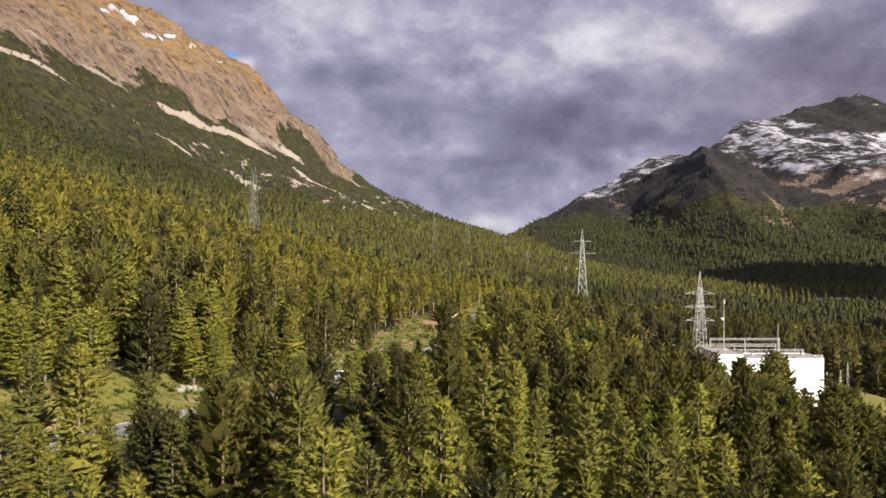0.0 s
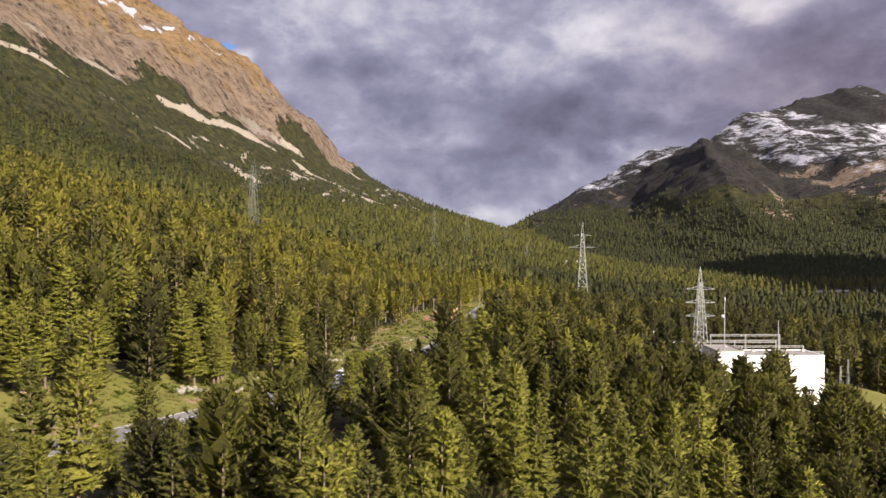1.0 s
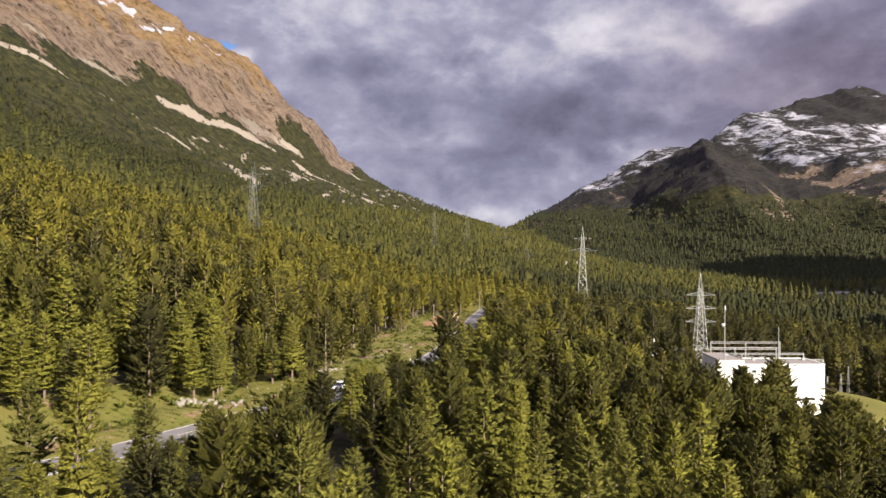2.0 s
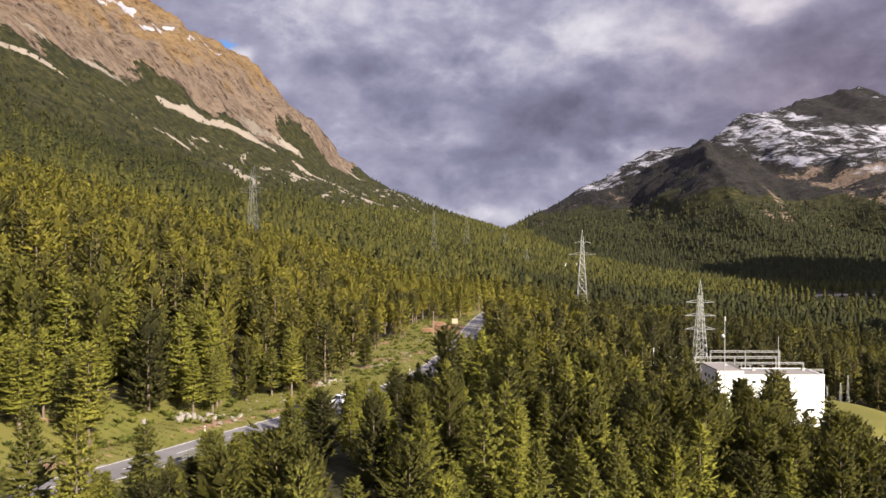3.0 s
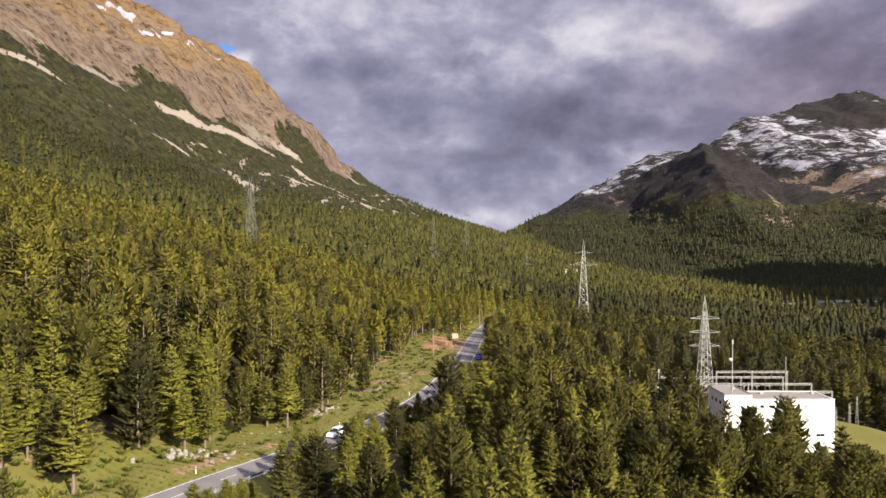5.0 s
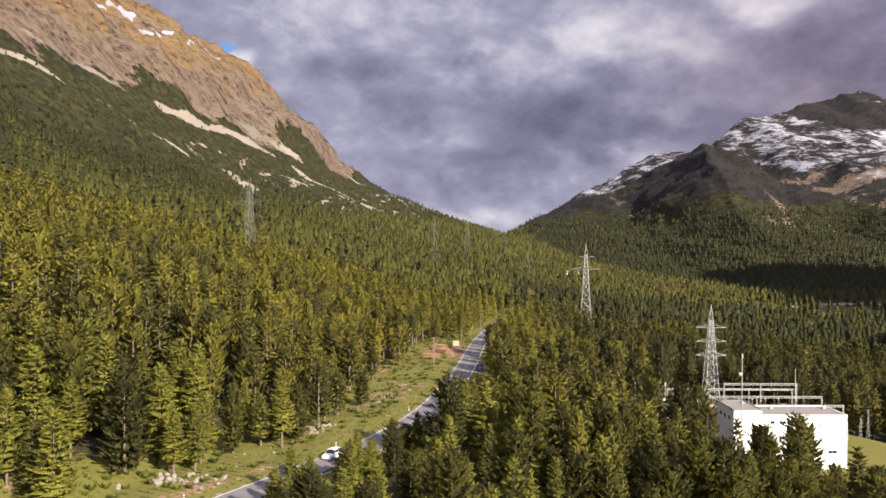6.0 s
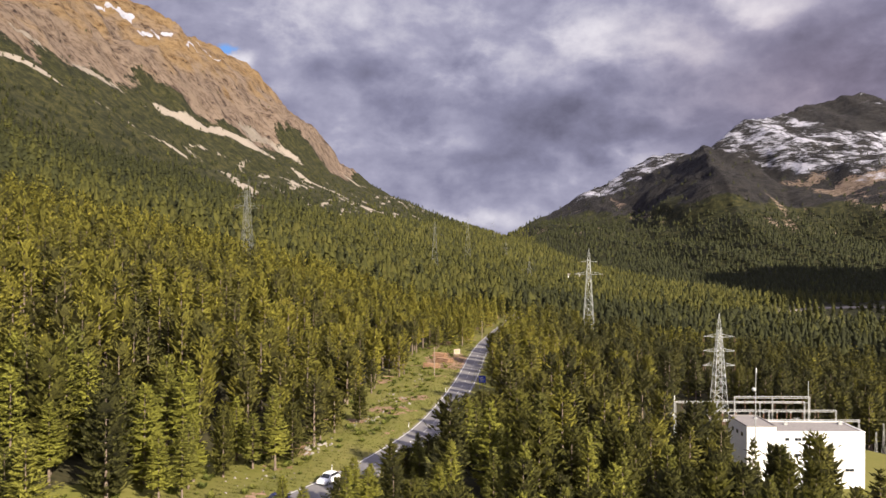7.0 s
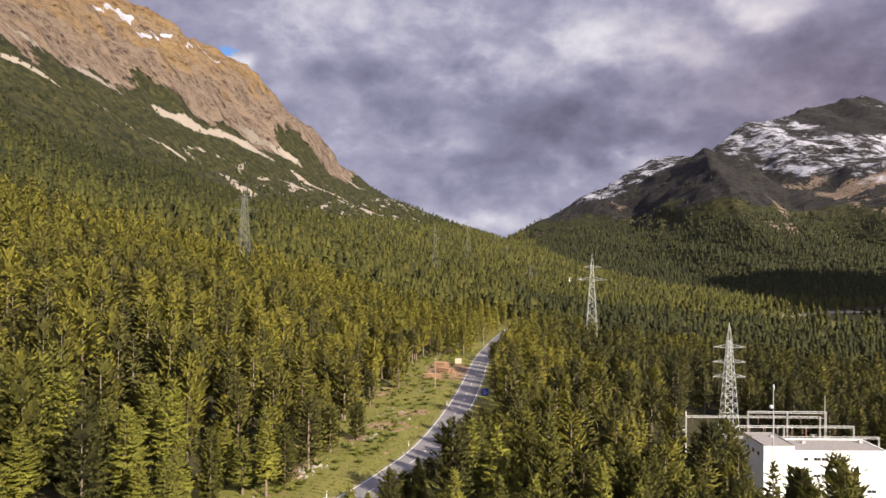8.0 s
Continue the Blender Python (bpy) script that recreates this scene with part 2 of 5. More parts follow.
def terrain_material():
    """Meadow, wood floor, scree, rock and snow by the masks that the terrain carries, broken up by noise."""
    m, n = material("terrain")
    v = n.place()
    n1, n2, n3 = n.noise(v, 0.012, 6, 0.6), n.noise(v, 0.09, 7, 0.66), n.noise(v, 0.9, 5, 0.6)
    streak = n.noise(n.place((0.012, 0.0035, 0.03), (0, 0, 0.12)), 1.0, 6, 0.65, 0.4)
    grass = n.mix(n.ramp(n3, [(0.35, (0, 0, 0)), (0.65, (1, 1, 1))]), n.ramp(n2, [(0.35, (0.09662, 0.1015, 0.01952)), (0.65, (0.1484, 0.1288, 0.04002))]), (0.1288, 0.1191, 0.02928))
    # wood floor, darkened so that the shade between trees is in its colour
    floor_tone = n.ramp(n3, [(0.35, (0.01944, 0.01944, 0.0081)), (0.7, (0.04752, 0.03996, 0.01944))])
    # shrub slopes, their colour darkened in place of the cloud shade on them
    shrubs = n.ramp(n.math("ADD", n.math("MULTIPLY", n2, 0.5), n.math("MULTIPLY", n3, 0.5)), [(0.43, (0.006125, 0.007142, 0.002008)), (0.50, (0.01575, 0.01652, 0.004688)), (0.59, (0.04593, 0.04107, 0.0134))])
    scree = n.ramp(n3, [(0.3, (0.1579, 0.1316, 0.1029)), (0.7, (0.2423, 0.2105, 0.1734))])
    crack = n.noise(n.place((0.020, 0.060, 0.030), (0.1, 0.1, 0.25)), 1.0, 10, 0.74, 0.0)
    fleck = n.noise(n.place((0.11, 0.16, 0.14)), 1.0, 6, 0.75, 0.3)
    crag = n.math("MINIMUM", n.add("ShaderNodeTexVoronoi", {"Vector": n.place((0.035, 0.060, 0.045), (0.2, 0.1, 0.3)), "Scale": 1.0, "Detail": 2.0, "Roughness": 0.7}).outputs["Distance"], 1.0)
    broken = n.math("ADD", n.math("ADD", n.math("MULTIPLY", crack, 0.50), n.math("MULTIPLY", fleck, 0.38)), n.math("MULTIPLY", crag, 0.14))
    high = n.math("DIVIDE", n.math("SUBTRACT", n.add("ShaderNodeSeparateXYZ", {"Vector": v}).outputs["Z"], 330.0), 170.0)
    ochre = n.math("ADD", high, n.math("MULTIPLY", n.math("SUBTRACT", n1, 0.5), 4.0))
    stone = n.mix(n.ramp(ochre, [(0.15, (0, 0, 0)), (0.85, (1, 1, 1))]),
                  n.ramp(broken, [(0.465, (0.01795, 0.0119, 0.009466)), (0.505, (0.05386, 0.03655, 0.02682)), (0.54, (0.1005, 0.07055, 0.05048)), (0.60, (0.1661, 0.1232, 0.09071))]),
                  n.ramp(broken, [(0.46, (0.02693, 0.01615, 0.008677)), (0.505, (0.08437, 0.0493, 0.02209)), (0.54, (0.1329, 0.0816, 0.0355)), (0.60, (0.1839, 0.1232, 0.0631))]))
    # far mountain's rock, near black: dark stone with the cloud shade in its colour
    shaded_rock = n.ramp(broken, [(0.44, (0.0045, 0.0045, 0.0045)), (0.53, (0.0105, 0.0095, 0.009)), (0.66, (0.0315, 0.02775, 0.02475))])
    soil = n.ramp(n.math("ADD", n.math("MULTIPLY", n2, 0.4), n.math("MULTIPLY", n3, 0.6)), [(0.36, (0.1152, 0.0612, 0.036)), (0.64, (0.3024, 0.1944, 0.1296))])

    def cover(name, noise_fac, soft):
        """The mask of that name, its edge broken by a noise."""
        a = n.attr(name)
        d = n.math("ADD", n.math("MULTIPLY", a, 1.0 + soft), n.math("MULTIPLY", n.math("SUBTRACT", noise_fac, 0.5), 1.6))
        return n.ramp(d, [(0.5, (0, 0, 0)), (0.5 + 0.12, (1, 1, 1))])

    c = n.mix(cover("grass", n3, 0.2), floor_tone, grass)
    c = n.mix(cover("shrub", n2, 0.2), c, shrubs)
    c = n.mix(cover("shaded_rock", n2, 0.1), c, shaded_rock)
    c = n.mix(cover("rock", n2, 0.1), c, stone)
    c = n.mix(cover("scree", n.math("ADD", n.math("MULTIPLY", streak, 0.45), n.math("MULTIPLY", n2, 0.55)), 0.1), c, scree)
    c = n.mix(cover("soil", n3, 0.1), c, soil)
    c = n.mix(cover("gravel", n3, 0.1), c, scree)
    drift = n.noise(n.place((0.008, 0.0065, 0.016), (0.0, 0.30, 0.2)), 1.0, 10, 0.70, 0.5)
    ledge = n.noise(n.place((0.026, 0.018, 0.075), (0.0, 0.22, 0.0)), 1.0, 9, 0.72, 0.5)
    snow = cover("snow", n.math("ADD", n.math("MULTIPLY", drift, 0.60), n.math("MULTIPLY", ledge, 0.40)), 0.2)
    # snow greyed towards lavender: the clouds' shade is put into its colour
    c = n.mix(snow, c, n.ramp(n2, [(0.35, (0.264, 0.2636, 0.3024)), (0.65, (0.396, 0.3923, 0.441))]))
    far = n.math("MAXIMUM", n.attr("rock"), n.attr("shaded_rock"))
    height = n.math("ADD", n.math("MULTIPLY", n3, 0.06), n.math("MULTIPLY", n.math("MULTIPLY", n.math("ADD", n.math("MULTIPLY", n2, 0.3), broken), far), 20.0))
    finish(n, c, 0.92, 0, height, 0.9, 1.0, 0.15)
    return m


TERRAIN = terrain_material()

# ---- mesh helpers ----


def mesh_object(name, verts, faces, mat, parent=None, label="", smooth=False):
    me = bpy.data.meshes.new(name)
    me.from_pydata([tuple(map(float, p)) for p in verts], [], [tuple(map(int, q)) for q in faces])
    me.materials.append(mat)
    if smooth:
        me.shade_smooth()
    ob = new(name, me)
    if parent is not None:
        ob.parent = parent
    if label:
        tagged(ob, label)
    return ob


def part(name, bm, mat, parent, label=""):
    """Links a bmesh as one mesh object under a thing."""
    me = bpy.data.meshes.new(name)
    bm.to_mesh(me)
    bm.free()
    me.materials.append(mat)
    ob = new(name, me)
    ob.parent = parent
    if label:
        tagged(ob, label)
    return ob


def thing(name, m, label, category, group="", kind=""):
    ob = new(name)
    ob.empty_display_size = 0.5
    ob.matrix_world = m
    return tagged(ob, label, category, group, kind)


def bm_box(bm, cx, cy, cz, sx, sy, sz, bevel=0.0, rot=0.0):
    r = bmesh.ops.create_cube(bm, size=1.0, matrix=Matrix.Translation((cx, cy, cz)) @ Matrix.Rotation(rot, 4, "Z") @ Matrix.Diagonal((sx, sy, sz, 1)))
    if bevel:
        edges = list({e for v in r["verts"] for e in v.link_edges})
        bmesh.ops.bevel(bm, geom=edges, offset=bevel, segments=2, affect="EDGES")
    return bm


def box(cx, cy, cz, sx, sy, sz, bevel=0.0):
    return bm_box(bmesh.new(), cx, cy, cz, sx, sy, sz, bevel)


def bm_rod(bm, a, b, ra, rb=None, sides=6):
    a, b = Vector(a), Vector(b)
    d = b - a
    m = Matrix.Translation((a + b) / 2) @ d.to_track_quat("Z", "Y").to_matrix().to_4x4()
    bmesh.ops.create_cone(bm, cap_ends=True, segments=sides, radius1=ra, radius2=ra if rb is None else rb, depth=d.length, matrix=m)
    return bm


def rod(a, b, ra, rb=None, sides=6):
    return bm_rod(bmesh.new(), a, b, ra, rb, sides)

# ---- the lie of the land ----


def hash2(ix, iy, seed):
    h = (ix.astype(np.int64) * 374761393 + iy.astype(np.int64) * 668265263 + seed * 974711) & 0x7FFFFFFF
    h = ((h ^ (h >> 13)) * 1274126177) & 0x7FFFFFFF
    return ((h ^ (h >> 16)) & 0xFFFF) / 65535.0


def value_noise(x, y, seed=0):
    ix, iy = np.floor(x), np.floor(y)
    fx, fy = x - ix, y - iy
    fx, fy = fx * fx * (3 - 2 * fx), fy * fy * (3 - 2 * fy)
    a, b = hash2(ix, iy, seed), hash2(ix + 1, iy, seed)
    c, d = hash2(ix, iy + 1, seed), hash2(ix + 1, iy + 1, seed)
    return (a * (1 - fx) + b * fx) * (1 - fy) + (c * (1 - fx) + d * fx) * fy


def fbm(x, y, octaves=5, seed=0, rough=0.5):
    total, amp, norm = 0.0, 1.0, 0.0
    for k in range(octaves):
        total = total + amp * value_noise(x * 2 ** k + 17.3 * k, y * 2 ** k - 9.1 * k, seed + k)
        norm, amp = norm + amp, amp * rough
    return total / norm


def ridged(x, y, octaves=5, seed=0):
    total, amp, norm = 0.0, 1.0, 0.0
    for k in range(octaves):
        total = total + amp * (1 - abs(2 * value_noise(x * 2 ** k + 3.7 * k, y * 2 ** k + 5.9 * k, seed + k) - 1))
        norm, amp = norm + amp, amp * 0.5
    return total / norm


def smooth(a, b, v):
    t = np.clip((v - a) / (b - a), 0, 1)
    return t * t * (3 - 2 * t)


# the road's left edge in plan, from behind the camera to where it is lost in the wood
EDGE = [(-150, -60), (-100, 10), (-66, 58), (-45.3, 86), (-39.5, 95.5), (-33.2, 108), (-25.5, 122.5), (-17.0, 139), (-10.3, 158), (-6.3, 173),
        (-2.4, 195), (2.3, 229), (6.2, 264), (11.5, 314), (19, 360), (30, 415), (45, 480), (66, 560)]
ROAD_WIDTH = 6.4


def road_line(step=1.5):
    """Centre points and left-hand normals along the road."""
    pts = np.array(EDGE, float)
    out = []
    for i in range(1, len(pts) - 2):
        p0, p1, p2, p3 = pts[i - 1], pts[i], pts[i + 1], pts[i + 2]
        k = max(2, int(np.hypot(*(p2 - p1)) / step))
        for t in np.arange(k) / k:
            out.append(0.5 * (2 * p1 + (p2 - p0) * t + (2 * p0 - 5 * p1 + 4 * p2 - p3) * t ** 2 + (3 * p1 - p0 - 3 * p2 + p3) * t ** 3))
    out = np.array(out)
    d = np.gradient(out, axis=0)
    d /= np.hypot(d[:, 0], d[:, 1])[:, None]
    left = np.stack([-d[:, 1], d[:, 0]], 1)
    return out - left * ROAD_WIDTH / 2, left


ROAD, ROAD_LEFT = road_line()


def road_height(y):
    return np.interp(y, [-100, 60, 110, 310, 430, 600], [9.0, 4.2, 2.6, -3.7, -5.0, 2.0])


def road_offset(x, y):
    """Signed distance from the road's centre (left positive) and the road's height there."""
    x, y = np.asarray(x, float), np.asarray(y, float)
    flat = np.stack([x.ravel(), y.ravel()], 1)
    best, sign, zz = np.full(len(flat), 1e9), np.zeros(len(flat)), np.zeros(len(flat))
    near = np.where((abs(flat[:, 0]) < 220) & (flat[:, 1] > -120) & (flat[:, 1] < 620))[0]
    for i in range(0, len(near), 20000):
        idx = near[i:i + 20000]
        dx = flat[idx, None, 0] - ROAD[None, :, 0]
        dy = flat[idx, None, 1] - ROAD[None, :, 1]
        d2 = dx * dx + dy * dy
        j = d2.argmin(1)
        r = np.arange(len(idx))
        best[idx] = np.sqrt(d2[r, j])
        sign[idx] = np.sign(dx[r, j] * ROAD_LEFT[j, 0] + dy[r, j] * ROAD_LEFT[j, 1])
        zz[idx] = road_height(ROAD[j, 1])
    return (best * np.where(sign == 0, 1, sign)).reshape(x.shape), zz.reshape(x.shape)


def wall_toe(y):
    """Where the left valley side begins, in plan."""
    return np.interp(y, [-400, 60, 130, 170, 230, 430, 800, 1200, 1600, 1900, 2050, 2600], [-110, -62, -40, -30, -20, -14, 0, 70, 165, 230, 260, 300])


def rock_line(y):
    """How far up the left side the bare rock begins."""
    return np.interp(y, [500, 700, 1100, 1350, 1900], [612, 596, 536, 482, 474])


def left_ridge(x):
    return np.interp(x, [-2500, -1500, -702, -508, -314, -154, -36, 170, 600], [900, 1300, 1600, 1700, 1800, 1900, 1950, 2050, 2300])


def right_ridge(x):
    """Plan line and height of the mountain on the far side."""
    yr = np.interp(x, [0, 252, 487, 808, 1125, 1402, 1789, 2061, 2600, 3600], [2700, 2800, 2900, 3000, 3100, 3300, 3500, 3500, 3300, 2900])
    zr = np.interp(x, [0, 120, 252, 487, 543, 633, 731, 807, 858, 988, 1125, 1257, 1337, 1450, 1535, 1640, 1711, 1813, 1894, 1976, 2044, 2122, 2250, 2600, 3600],
                   [-10, 5, 45, 191, 238, 272, 351, 391, 418, 430, 455, 545, 610, 624, 642, 678, 718, 721, 761, 767, 770, 712, 690, 660, 610])
    return yr, zr


def right_toe(x):
    return np.interp(x, [-200, 200, 330, 430, 520, 800, 1500, 3000], [2500, 1900, 1350, 960, 880, 800, 600, 200])


YARD = (84.0, 192.0)
SHADE_SHOULDER = (620, 1150, 100, 160, 860)


def terrain(x, y):
    """Height of the ground, and the coordinate up the left valley side."""
    x, y = np.asarray(x, float), np.asarray(y, float)
    u = wall_toe(y) - x + 26 * (fbm(x / 160, y / 160, 3, 5) - 0.5) * smooth(60, 260, wall_toe(y) - x)
    axis = np.interp(y, [-400, 60, 110, 310, 430, 720, 900, 1500, 2000, 2600, 5000], [20, 4.2, 2.6, -3.7, -5, 8, 14, 30, 36, 0, -60])
    side = np.interp(u, [0, 20, 100, 250, 384, 460, 524, 600, 700, 867, 1200, 1600, 3000], [0, 5, 28, 74, 132, 198, 256, 335, 424, 512, 790, 1050, 1300])
    beyond = smooth(0, 900, y - left_ridge(x))
    side = side * (1 - beyond * 0.85)
    crest = np.interp(x, [-700, -533, -450, -429, -381, -330, -299, -270, -221, -158, -98, -37, 60], [0, 6, 10, -13, -22, 0, 4, -28, -26, 0, 10, 6, 0])
    side = side + crest * np.exp(-((y - left_ridge(x)) / 190) ** 2)
    w = np.where(u > -38, 1.0, np.exp((u + 38) / 150))
    z = axis * w - 38 * (1 - w) + side * (u > 0)
    rough_up = smooth(0.88, 1.12, u / rock_line(y))
    z = z + rough_up * (70 * (ridged(x / 260 + 0.3, y / 330, 5, 21) - 0.55) + 46 * (ridged(x / 95, y / 60 + x / 140, 4, 25) - 0.55) + 20 * (fbm(x / 30, y / 30, 4, 9) - 0.5))
    z = z + smooth(60, 300, u) * (1 - rough_up) * 10 * (fbm(x / 70, y / 90, 4, 3) - 0.5)
    # the far mountain
    yr, zr = right_ridge(x)
    yt = right_toe(x) + 160 * (fbm(x / 300, y / 300, 3, 31) - 0.5)
    t = (y - yt) / np.maximum(yr - yt, 50)
    face = np.where(t < 1, np.clip(t, 0, 1) ** 1.8, np.clip(1 - (t - 1) * 1.6, 0.0, 1))
    gully = (ridged(x / 330 + y / 1500 + 1.7, y / 900, 5, 44) - 0.55) * smooth(0.08, 0.35, t) * (1 - smooth(0.8, 1.0, t))
    spur = np.clip(1 - abs(x - np.interp(y, [1200, 2200, 3100], [640, 800, 1080])) / 230, 0, 1) * smooth(0.15, 0.66, t) * (1 - smooth(0.66, 1.0, t)) * 150
    crag = (fbm(x / 90, y / 90, 5, 47) - 0.5) * smooth(0.2, 0.6, t)
    hill = (zr + 38) * face + (120 * gully + 46 * crag) * np.minimum(1, zr / 240) + spur * np.minimum(1, zr / 300)
    z = z + np.where((x > -150) & (u < 60), np.maximum(hill, 0) * smooth(-150, 120, x), 0)
    # unseen shoulder of the valley's other side, near the camera, added for its shadow
    z = z + SHADE_SHOULDER[0] * np.exp(-(((x - SHADE_SHOULDER[1]) / SHADE_SHOULDER[3]) ** 2 + ((y - SHADE_SHOULDER[2]) / SHADE_SHOULDER[4]) ** 4))
    # unseen hill right of the camera, added to shade the wood on that side
    z = z + 260 * np.exp(-(((x - 550) / 140) ** 2)) * (1 - smooth(80, 370, y)) * smooth(-800, -400, y)
    # small unevenness, flattened by the road and at the yard
    z = z + 1.6 * (fbm(x / 22, y / 22, 4, 12) - 0.5) + 0.5 * (fbm(x / 4.5, y / 4.5, 3, 15) - 0.5)
    off, rz = road_offset(x, y)
    d = abs(off)
    flat = 1 - smooth(ROAD_WIDTH / 2 + 0.7, ROAD_WIDTH / 2 + 9, d)
    bank = np.where(off > 0, 0.10 * np.maximum(d - 5, 0), -0.12 * np.maximum(d - 4.5, 0))
    z = z * (1 - flat) + (rz - 0.06 + bank) * flat
    yard = 1 - smooth(22, 38, np.hypot((x - YARD[0]) * 0.8, y - YARD[1]))
    z = z * (1 - yard) + -13.0 * yard
    return z, u, off, t


def height(x, y):
    return float(terrain(np.array([x]), np.array([y]))[0][0])


# tongues of scree down the left side, in plan: half width, cover, course
SCREE = ((15, 0.80, ((-435, 1124), (-388, 1272), (-328, 1390))), (7, 0.66, ((-508, 838), (-494, 882), (-453, 924), (-402, 972), (-363, 1032))),
         (16, 0.74, ((-367, 1066), (-327, 1098), (-245, 992))), (14, 0.80, ((-285, 1420), (-209, 1462), (-132, 1374))), (14, 0.76, ((-195, 1370), (-73, 1474), (45, 1270))),
         (10, 0.85, ((-186, 1152), (-96, 958))), (30, 0.60, ((-385, 1382), (-349, 1482), (-308, 1502))), (8, 0.60, ((-546, 906), (-507, 958), (-476, 1034), (-436, 1074))),
         (12, 0.58, ((-255, 1850), (-190, 1900), (-120, 1890))))
# lingering snow under the left crest: place in plan, half length along the crest and half width
DRIFTS = ((-615, 1412, 26, 10), (-567, 1396, 17, 7), (-560, 1460, 26, 5), (-528, 1490, 34, 6), (-508, 1600, 40, 8), (-640, 1386, 24, 6))


def ground_sheet():
    az = np.concatenate([np.arange(-37.5, 37.5, 0.155), np.arange(37.5, 322.5, 5.0)])
    rad = np.concatenate([[0.5, 8, 16, 24, 32], np.geomspace(40, 700, 195, False), np.geomspace(700, 2100, 150, False), np.geomspace(2100, 4950, 80)])
    A, R = np.meshgrid(np.radians(az), rad)
    X, Y = R * np.sin(A), R * np.cos(A)
    Z, U, OFF, T = terrain(X, Y)
    nr, na = X.shape
    i, j = np.meshgrid(np.arange(nr - 1), np.arange(na), indexing="ij")
    k = (j + 1) % na
    quads = np.stack([i * na + j, i * na + k, (i + 1) * na + k, (i + 1) * na + j], -1).reshape(-1, 4)[:, ::-1]
    me = bpy.data.meshes.new("ground")
    v = np.stack([X, Y, Z], -1).reshape(-1, 3)
    me.vertices.add(len(v))
    me.vertices.foreach_set("co", v.ravel())
    me.loops.add(quads.size)
    me.loops.foreach_set("vertex_index", np.ascontiguousarray(quads).ravel().astype(np.int32))
    me.polygons.add(len(quads))
    me.polygons.foreach_set("loop_start", (np.arange(len(quads)) * 4).astype(np.int32))
    me.update(calc_edges=True)
    me.shade_smooth()
    on_right = (U < 0) & (T > 0)
    n_big = fbm(X / 120, Y / 120, 4, 61)
    v = U / rock_line(Y)
    rock = smooth(0.93, 1.07, v + 0.35 * (n_big - 0.5)) * (1 - on_right)
    n_fine = fbm(X / 26, Y / 60, 3, 64)
    band = np.zeros_like(X)
    for wide, much, line in SCREE:
        wx, wy = X + 14 * (fbm(X / 60, Y / 60, 3, 66) - 0.5), Y + 30 * (fbm(X / 70, Y / 70, 3, 67) - 0.5)
        for (ax, ay), (bx, by) in zip(line, line[1:]):
            dx, dy = bx - ax, by - ay
            f = np.clip(((wx - ax) * dx + (wy - ay) * dy) / (dx * dx + dy * dy), 0, 1)
            band = np.maximum(band, much * np.exp(-((wx - ax - f * dx) ** 2 + (wy - ay - f * dy) ** 2) / wide ** 2))
    rock = np.maximum(rock, np.where(on_right, 0.72 * smooth(1060, 1220, X) * smooth(60, 110, Z) * (1 - smooth(260, 340, Z)) * smooth(0.4, 0.6, n_big), 0))
    rock = np.maximum(rock, np.where(on_right, 0.50 * smooth(0.62, 0.72, fbm(X / 40, Y / 160, 3, 83)) * smooth(30, 70, Z) * (1 - smooth(200, 260, Z)), 0))
    spots_of_rubble = 0.60 * smooth(0.57, 0.66, fbm(X / 11, Y / 34, 3, 69)) * smooth(0.24, 0.34, v) * (1 - smooth(0.78, 0.9, v)) * smooth(900, 1150, Y)
    scree = np.where(on_right, 0, np.maximum(band * (0.30 + 1.35 * n_fine), spots_of_rubble))
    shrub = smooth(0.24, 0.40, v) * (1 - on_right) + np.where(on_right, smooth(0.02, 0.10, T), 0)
    tree_line = 150 + 150 * (n_big - 0.5)
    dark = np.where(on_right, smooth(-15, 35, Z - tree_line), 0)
    snow_line = np.interp(X, [850, 1000, 1150, 1350, 1700], [470, 320, 275, 240, 260])
    snow = np.where(on_right, 0.425 * smooth(-45, 45, Z - snow_line + 100 * (n_big - 0.5)) - 0.34 * smooth(500, 580, Z) * smooth(1560, 1700, X), 0)
    snow = np.maximum(snow, np.where(on_right & (X > 420), 0.43 * smooth(0.80, 0.93, T) * smooth(140, 230, Z) * (1 - 0.25 * smooth(560, 620, Z)), 0))
    for cx, cy, rx, ry in DRIFTS:
        e = np.hypot((X - cx + Y - cy) * 0.707 / rx, (X - cx - Y + cy) * 0.707 / ry + 1.2 * (n_fine - 0.5)) + 0.5 * (n_fine - 0.5)
        snow = np.maximum(snow, 0.85 * (1 - smooth(0.75, 1.15, e)))
    grass = np.clip(1 - smooth(18, 30, np.where(OFF > 0, OFF - 3, -OFF * 2.2)), 0, 1) * (abs(OFF) < 60)
    grass = np.maximum(grass, 1 - smooth(26, 44, np.hypot((X - YARD[0] - 12) * 0.8, Y - YARD[1])))
    soil = (1 - smooth(5, 12, np.hypot((X - 1.5) * 1.0, (Y - 283) * 0.35))) * 0.9
    soil = np.maximum(soil, 0.62 * smooth(0.56, 0.68, fbm(X / 9, Y / 9, 3, 58)) * (OFF > 6) * (OFF < 26))
    gravel = np.exp(-((abs(OFF) - ROAD_WIDTH / 2 - 0.1) / 0.45) ** 2) * 0.8
    gravel = np.maximum(gravel, np.exp(-((Y - 168 - 0.25 * (X - 105)) / 1.6) ** 2) * ((X > 97) & (X < 135)) * 0.9)
    river = np.exp(-((Y - 820 - 0.5 * (X - 370) - 30 * np.sin(X / 60)) / 14) ** 2) * ((X > 330) & (X < 620))
    gravel = np.maximum(gravel, river * 0.9)
